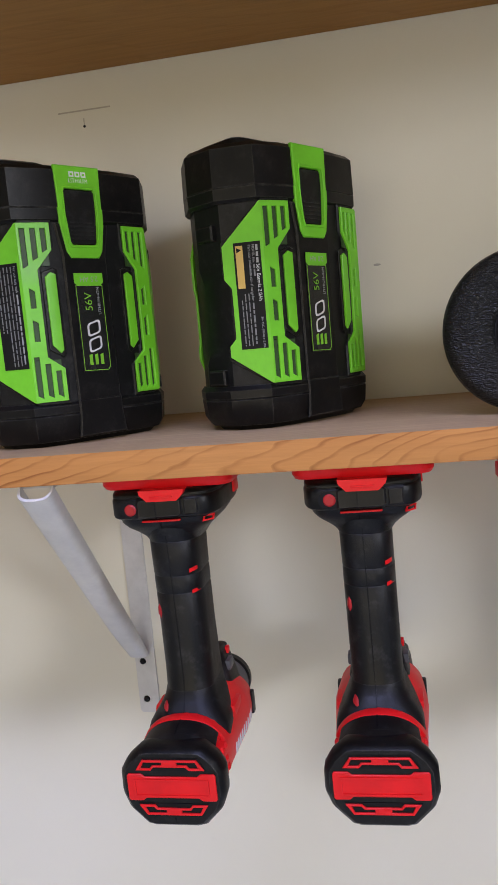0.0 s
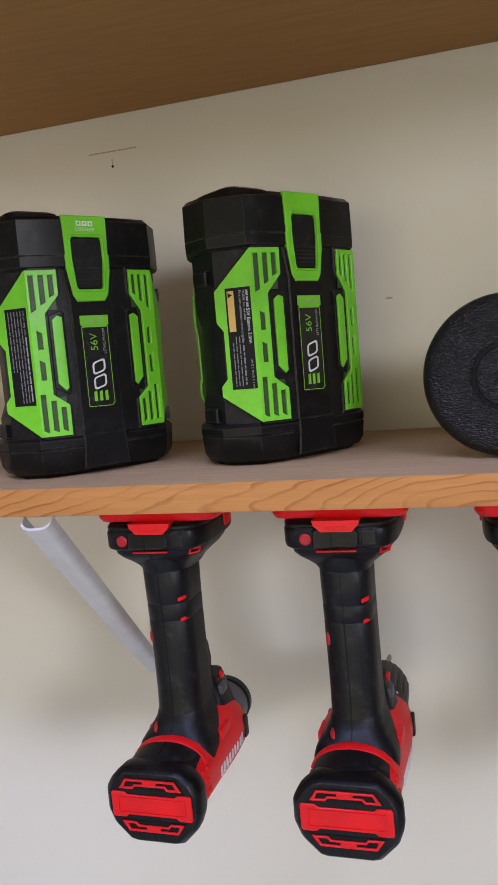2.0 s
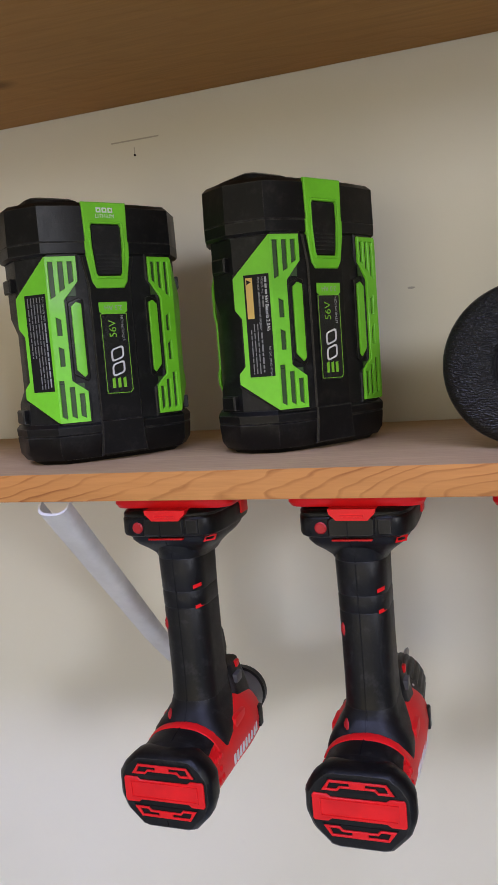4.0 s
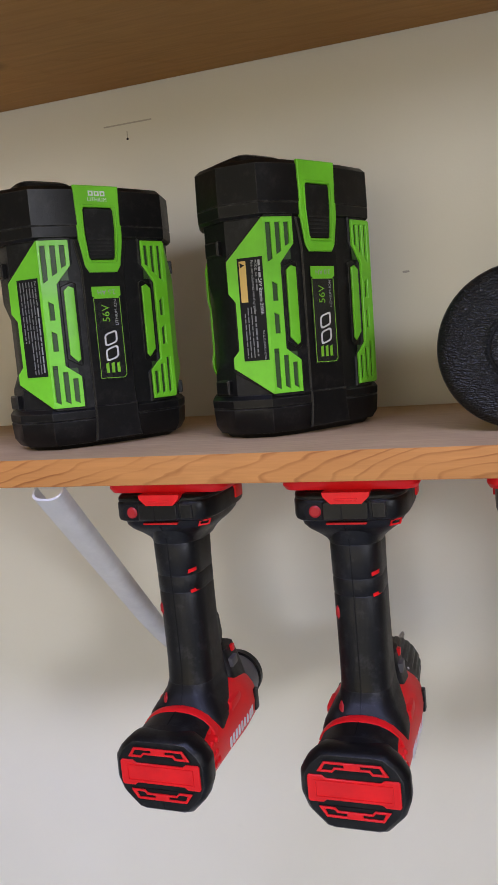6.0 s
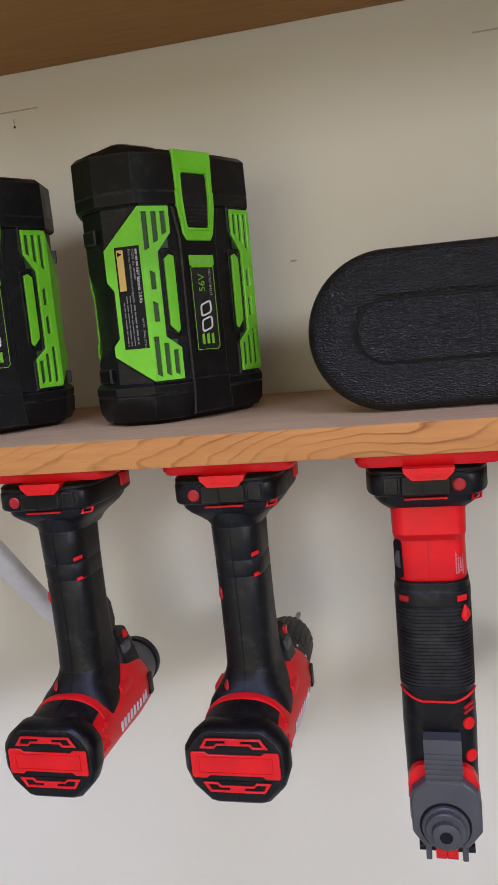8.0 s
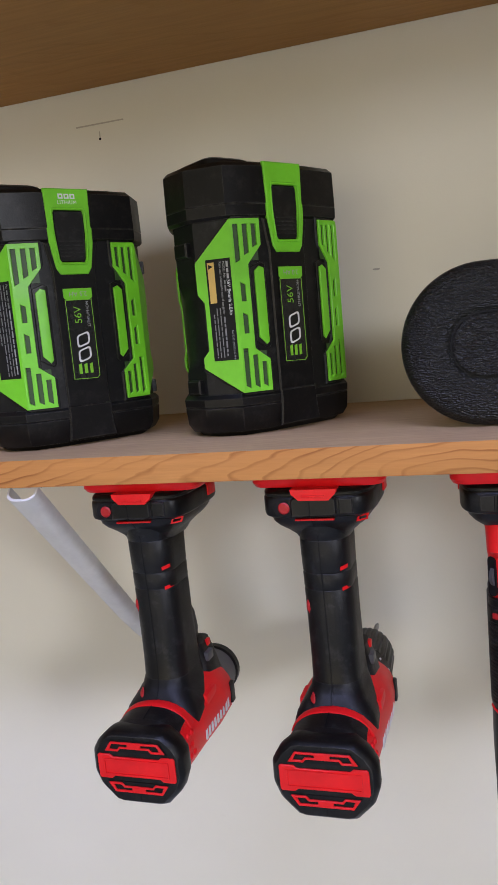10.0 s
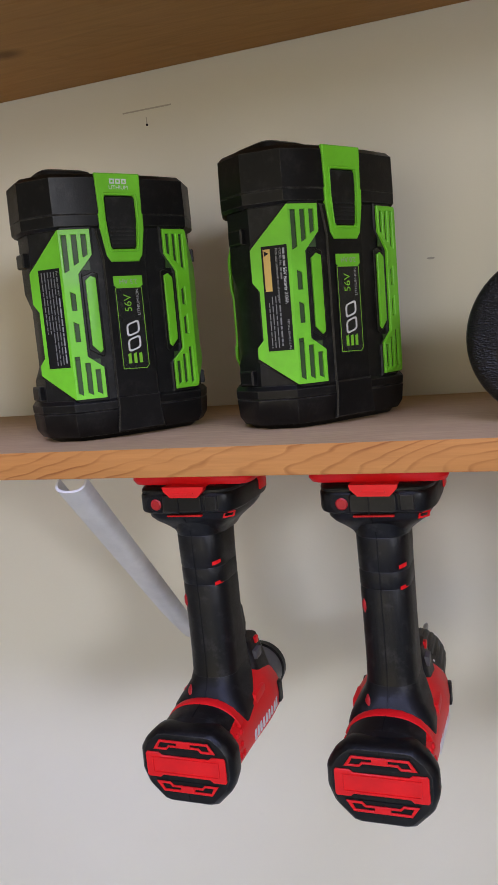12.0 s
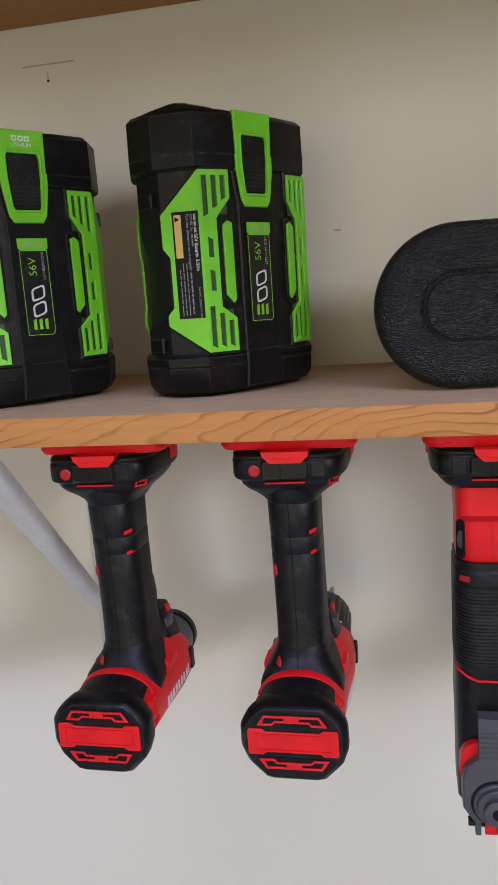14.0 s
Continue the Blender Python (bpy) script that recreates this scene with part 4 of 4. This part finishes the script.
def straight_tool(m):
    t = thing("multi_tool", m, "red and black cordless multi-tool with grey head, hanging", "multi-tool", "cordless tools under the shelf")
    tool_foot(t, 1)
    sec = lambda w, a, b, r, z: at_z(rounded(-w, w, a, b, r, 6), z)
    part("neck", loft([sec(0.0232, 0.0445, 0.096, 0.010, -0.0350), sec(0.0222, 0.0445, 0.096, 0.009, -0.0385), sec(0.0218, 0.0440, 0.096, 0.008, -0.0520), sec(0.0214, 0.0490, 0.096, 0.010, -0.0570),
                       sec(0.0216, 0.0490, 0.095, 0.012, -0.0815), sec(0.0208, 0.0500, 0.094, 0.012, -0.0835)]), RED, t, angle=40)
    part("neck_seam", box(-0.0012, -0.0008, 0.0487, 0.052, -0.0820, -0.0575), DULL_RED, t)
    wheel = plate(rounded(-0.0030, 0.0030, -0.0125, 0.0125, 0.0029, 4), 0, 0.0014)
    ob = part("switch_slot", wheel, DARK, t)
    ob.matrix_local = pose(-0.0186, 0.0530, -0.0690, 90, 0, -42)
    part("speed_wheel", tube([(-0.0188, 0.056, -0.069), (-0.0170, 0.0545, -0.069)], [0.0075, 0.0075], 24), GREY, t).matrix_local = pose(0.0022, 0.0002, 0)
    rnd = random.Random(5)
    for x, z, ln in ((0.0162, -0.0420, 0.008), (0.0180, -0.0430, 0.006), (0.0150, -0.0640, 0.014), (0.0163, -0.0600, 0.019), (0.0176, -0.0600, 0.018), (0.0188, -0.0580, 0.021)):
        over, strokes, at = x - 0.0096, [], 0.0
        while at < ln:
            step = rnd.uniform(0.0006, 0.0016)
            strokes.append(box(-0.00042, 0.00042, -0.0003, 0.0003, -at - step, -at))
            at += step + 0.0005
        ob = part("print_line", merge(*strokes), PRINT_PINK, t)
        ob["kind"] = "stuff"
        ob.matrix_local = pose(x, (0.049 if z < -0.05 else 0.0452) + 0.012 - math.sqrt(0.000144 - over * over), z, 0, 0, math.degrees(math.asin(over / 0.012)))
    rows = [sec(0.0218, 0.0478, 0.097, 0.014, -0.0830), sec(0.0224, 0.0468, 0.098, 0.014, -0.0836), sec(0.0224, 0.0468, 0.098, 0.014, -0.0880), sec(0.0232, 0.0458, 0.099, 0.014, -0.0890), sec(0.0232, 0.0458, 0.099, 0.014, -0.0975)]
    z = -0.0985
    while z > -0.1510:
        rows += [sec(0.0227, 0.0464, 0.098, 0.014, z), sec(0.0227, 0.0464, 0.098, 0.014, z - 0.0007), sec(0.0232, 0.0457, 0.099, 0.014, z - 0.0011), sec(0.0232, 0.0457, 0.099, 0.014, z - 0.0020)]
        z -= 0.0023
    rows += [sec(0.0226, 0.0468, 0.098, 0.014, -0.1545)]
    grip_ob = part("ribbed_grip", loft(rows), RUBBER, t, angle=25)
    for s in (-1, 1):
        # the left block's duller red stands in for its shaded side
        ob = part("grip_block", box(-0.0034, 0.0034, -0.0006, 0.0006, -0.0018, 0.0018, 0.0004), RED if s > 0 else DULL_RED, grip_ob)
        ob.matrix_local = pose(s * 0.0172, 0.0481, -0.0930, 0, 0, s * 34)
    ob = part("grip_drop", tube([(0, 0, -0.006), (0, -0.0006, -0.002), (0, -0.0010, 0.002), (0, 0, 0.0062)], [0.0012, 0.0040, 0.0030, 0.0005], 12), RED, grip_ob)
    ob.matrix_local = pose(0.0188, 0.0495, -0.1030, 0, 0, 40) @ Matrix.Diagonal((0.9, 0.5, 0.85, 1))
    part("lower_body", loft([sec(0.0226, 0.0475, 0.098, 0.013, -0.1530), sec(0.0230, 0.0480, 0.098, 0.012, -0.1800), sec(0.0224, 0.0490, 0.098, 0.010, -0.2050), sec(0.0222, 0.0500, 0.096, 0.010, -0.2480)]), BLACK, t)
    ring = sorted(p for p in rounded(-0.0228, 0.0228, 0.0472, 0.098, 0.0135, 10) if p[1] < 0.0605)
    ring = [(x, y, -0.1545 - 0.0070 * (1 - (x / 0.0232) ** 2)) for x, y in ring]
    part("red_ring", tube(ring, [0.0008] * len(ring), 8), RED, t)
    for x, y, z, r in ((0.0178, 0.0498, -0.1755, 0.0042), (0.0185, 0.0505, -0.1975, 0.0042)):
        ob = part("grip_drop", tube([(0, 0.001, 0), (0, -0.0003, 0), (0, -0.0008, 0)], [r, r * 0.95, r * 0.6], 14), RED, grip_ob)
        ob.matrix_local = pose(x, y, z, 0, 0, 35)
    for k in range(2):
        ob = part("vent_trim", box(-0.004, 0.004, -0.0006, 0.0006, -0.0009, 0.0009), DULL_RED, t)
        ob.matrix_local = pose(0.0180, 0.0496, -0.1630 - k * 0.0032, 0, -20, 38)
    for s in (-1, 1):
        part("red_cheek", loft([[Vector((s * x, y, z)) for x, z in ((0.0105, -0.2010), (0.0150, -0.2020), (0.0190, -0.2060), (0.0216, -0.2140), (0.0218, -0.2240), (0.0105, -0.2240))] for y in (0.0440, 0.060)]), RED, t)
    # grey lever with grip ribs
    lever_ob = part("lever", loft([[Vector((x, y, z)) for x, z in ((-0.0108, -0.1810), (0.0122, -0.1810), (0.0120, -0.2130), (-0.0105, -0.2130))] for y in (0.0385, 0.0500)]), GREY, t)
    for k in range(6):
        part("lever_rib", box(-0.0107, 0.0121, 0.0378, 0.0395, -0.1905 - k * 0.0034 - 0.0018, -0.1905 - k * 0.0034, 0.0005), GREY, lever_ob)
    head = [(-0.0105, -0.2080), (0.0120, -0.2080), (0.0205, -0.2150), (0.0225, -0.2220), (0.0225, -0.2420), (0.0140, -0.2535), (-0.0140, -0.2535), (-0.0205, -0.2440), (-0.0210, -0.2220), (-0.0190, -0.2150)]
    part("head", loft([[Vector((x * f, y, -0.232 + (z + 0.232) * f)) for x, z in head[::-1]] for y, f in ((0.0375, 0.93), (0.0385, 0.98), (0.0410, 1.0), (0.0700, 1.0))]), GREY, t, angle=25)
    cz = -0.2385
    # dark well and socket discs stand in for shaded hollows
    for r0, r1, y0, y1, mat, nm in ((0.0160, 0.0158, 0.042, 0.0371, DARK, "spindle_well"), (0.0145, 0.0138, 0.040, 0.0345, GREY, "spindle_collar"), (0.0125, 0.0118, 0.036, 0.0310, GREY, "spindle_step"), (0.0085, 0.0072, 0.033, 0.0265, GREY, "spindle"), (0.0042, 0.0038, 0.030, 0.0262, DARK, "spindle_socket")):
        part(nm, tube([(0, y0, cz), (0, y1 + 0.0008, cz), (0, y1, cz)], [r0, r0, r1], 28), mat, t)
    # clamp at the tip
    part("clamp_pin", tube([(-0.0170, 0.0455, -0.2580), (0.0175, 0.0455, -0.2580)], [0.0030, 0.0030], 12), BLACK, t)
    for s in (-1, 1):
        part("clamp_lug", box(s * 0.0112 - 0.0018, s * 0.0112 + 0.0018, 0.0390, 0.0600, -0.2635, -0.2480, 0.0008), GREY, t)
    part("clamp_roller", tube([(-0.0068, 0.0440, -0.2590), (-0.0004, 0.0440, -0.2590), (0, 0.0440, -0.2590), (0.0004, 0.0440, -0.2590), (0.0068, 0.0440, -0.2590)], [0.0056, 0.0056, 0.0048, 0.0056, 0.0056], 16), RED, t)


straight_tool(CUTTER)


# ---- moulded case on the shelf ----
def stadium(x0, x1, zc, r, n=36):
    pts = [(x0 + r - r * math.sin(math.pi * k / n), zc - r * math.cos(math.pi * k / n) * 1.0) for k in range(n + 1)]
    pts += [(x1 - r + r * math.sin(math.pi * k / n), zc + r * math.cos(math.pi * k / n)) for k in range(n + 1)]
    return pts


def moulded_case(m):
    t = thing("blade_cover", m, "long black pebbled plastic blade cover lying on its edge", "cover")
    zc, r = 0.0508, 0.0505
    ring = lambda y, g: [Vector((x, y, z)) for x, z in stadium(g, 0.46 - g, zc, r - g)]
    part("shell", loft([ring(0.0020, 0.0042), ring(0.0006, 0.0060), ring(0.0, 0.0275), ring(0.0004, 0.0282), ring(0.0022, 0.0296), ring(0.0022, 0.0340)][::-1] + [ring(0.0045, 0.0012), ring(0.0090, 0.0003), ring(0.0150, 0.0030), ring(0.0260, 0.0110)]), PEBBLE, t, angle=60)
    # dark ring laid in the channel to paint the groove's shade
    part("groove", plate(stadium(0.0300, 0.4300, zc, 0.0203), 0, 0.0004, lambda u, v, h: Vector((u, 0.0021 - h, v)), holes=[stadium(0.0313, 0.4287, zc, 0.0190)[::-1]]), DARK, t)
    part("inset", plate(stadium(0.0318, 0.4282, zc, 0.0185), -0.003, 0.0002, lambda u, v, h: Vector((u, -h, v)), bevel=0.0006), PEBBLE, t)
    part("divider", box(0.1040, 0.1052, -0.0005, 0.001, zc - 0.0190, zc + 0.0190), DARK, t)
    part("smooth_label", plate(rounded(0.1190, 0.2300, zc - 0.0125, zc + 0.0125, 0.004), -0.0005, 0.0008, lambda u, v, h: Vector((u, -h, v)), bevel=0.0004), GLOSS_GREY, t, "smooth dark grey plastic patch")


GLOSS_GREY = plastic("worn_smooth_plastic", (0.014, 0.015, 0.015), 0.36, dust=0.3, dust_colour=(0.06, 0.06, 0.058))
moulded_case(pose(0.0610, 0.4840, SHELF, 0, 0, 3.5))
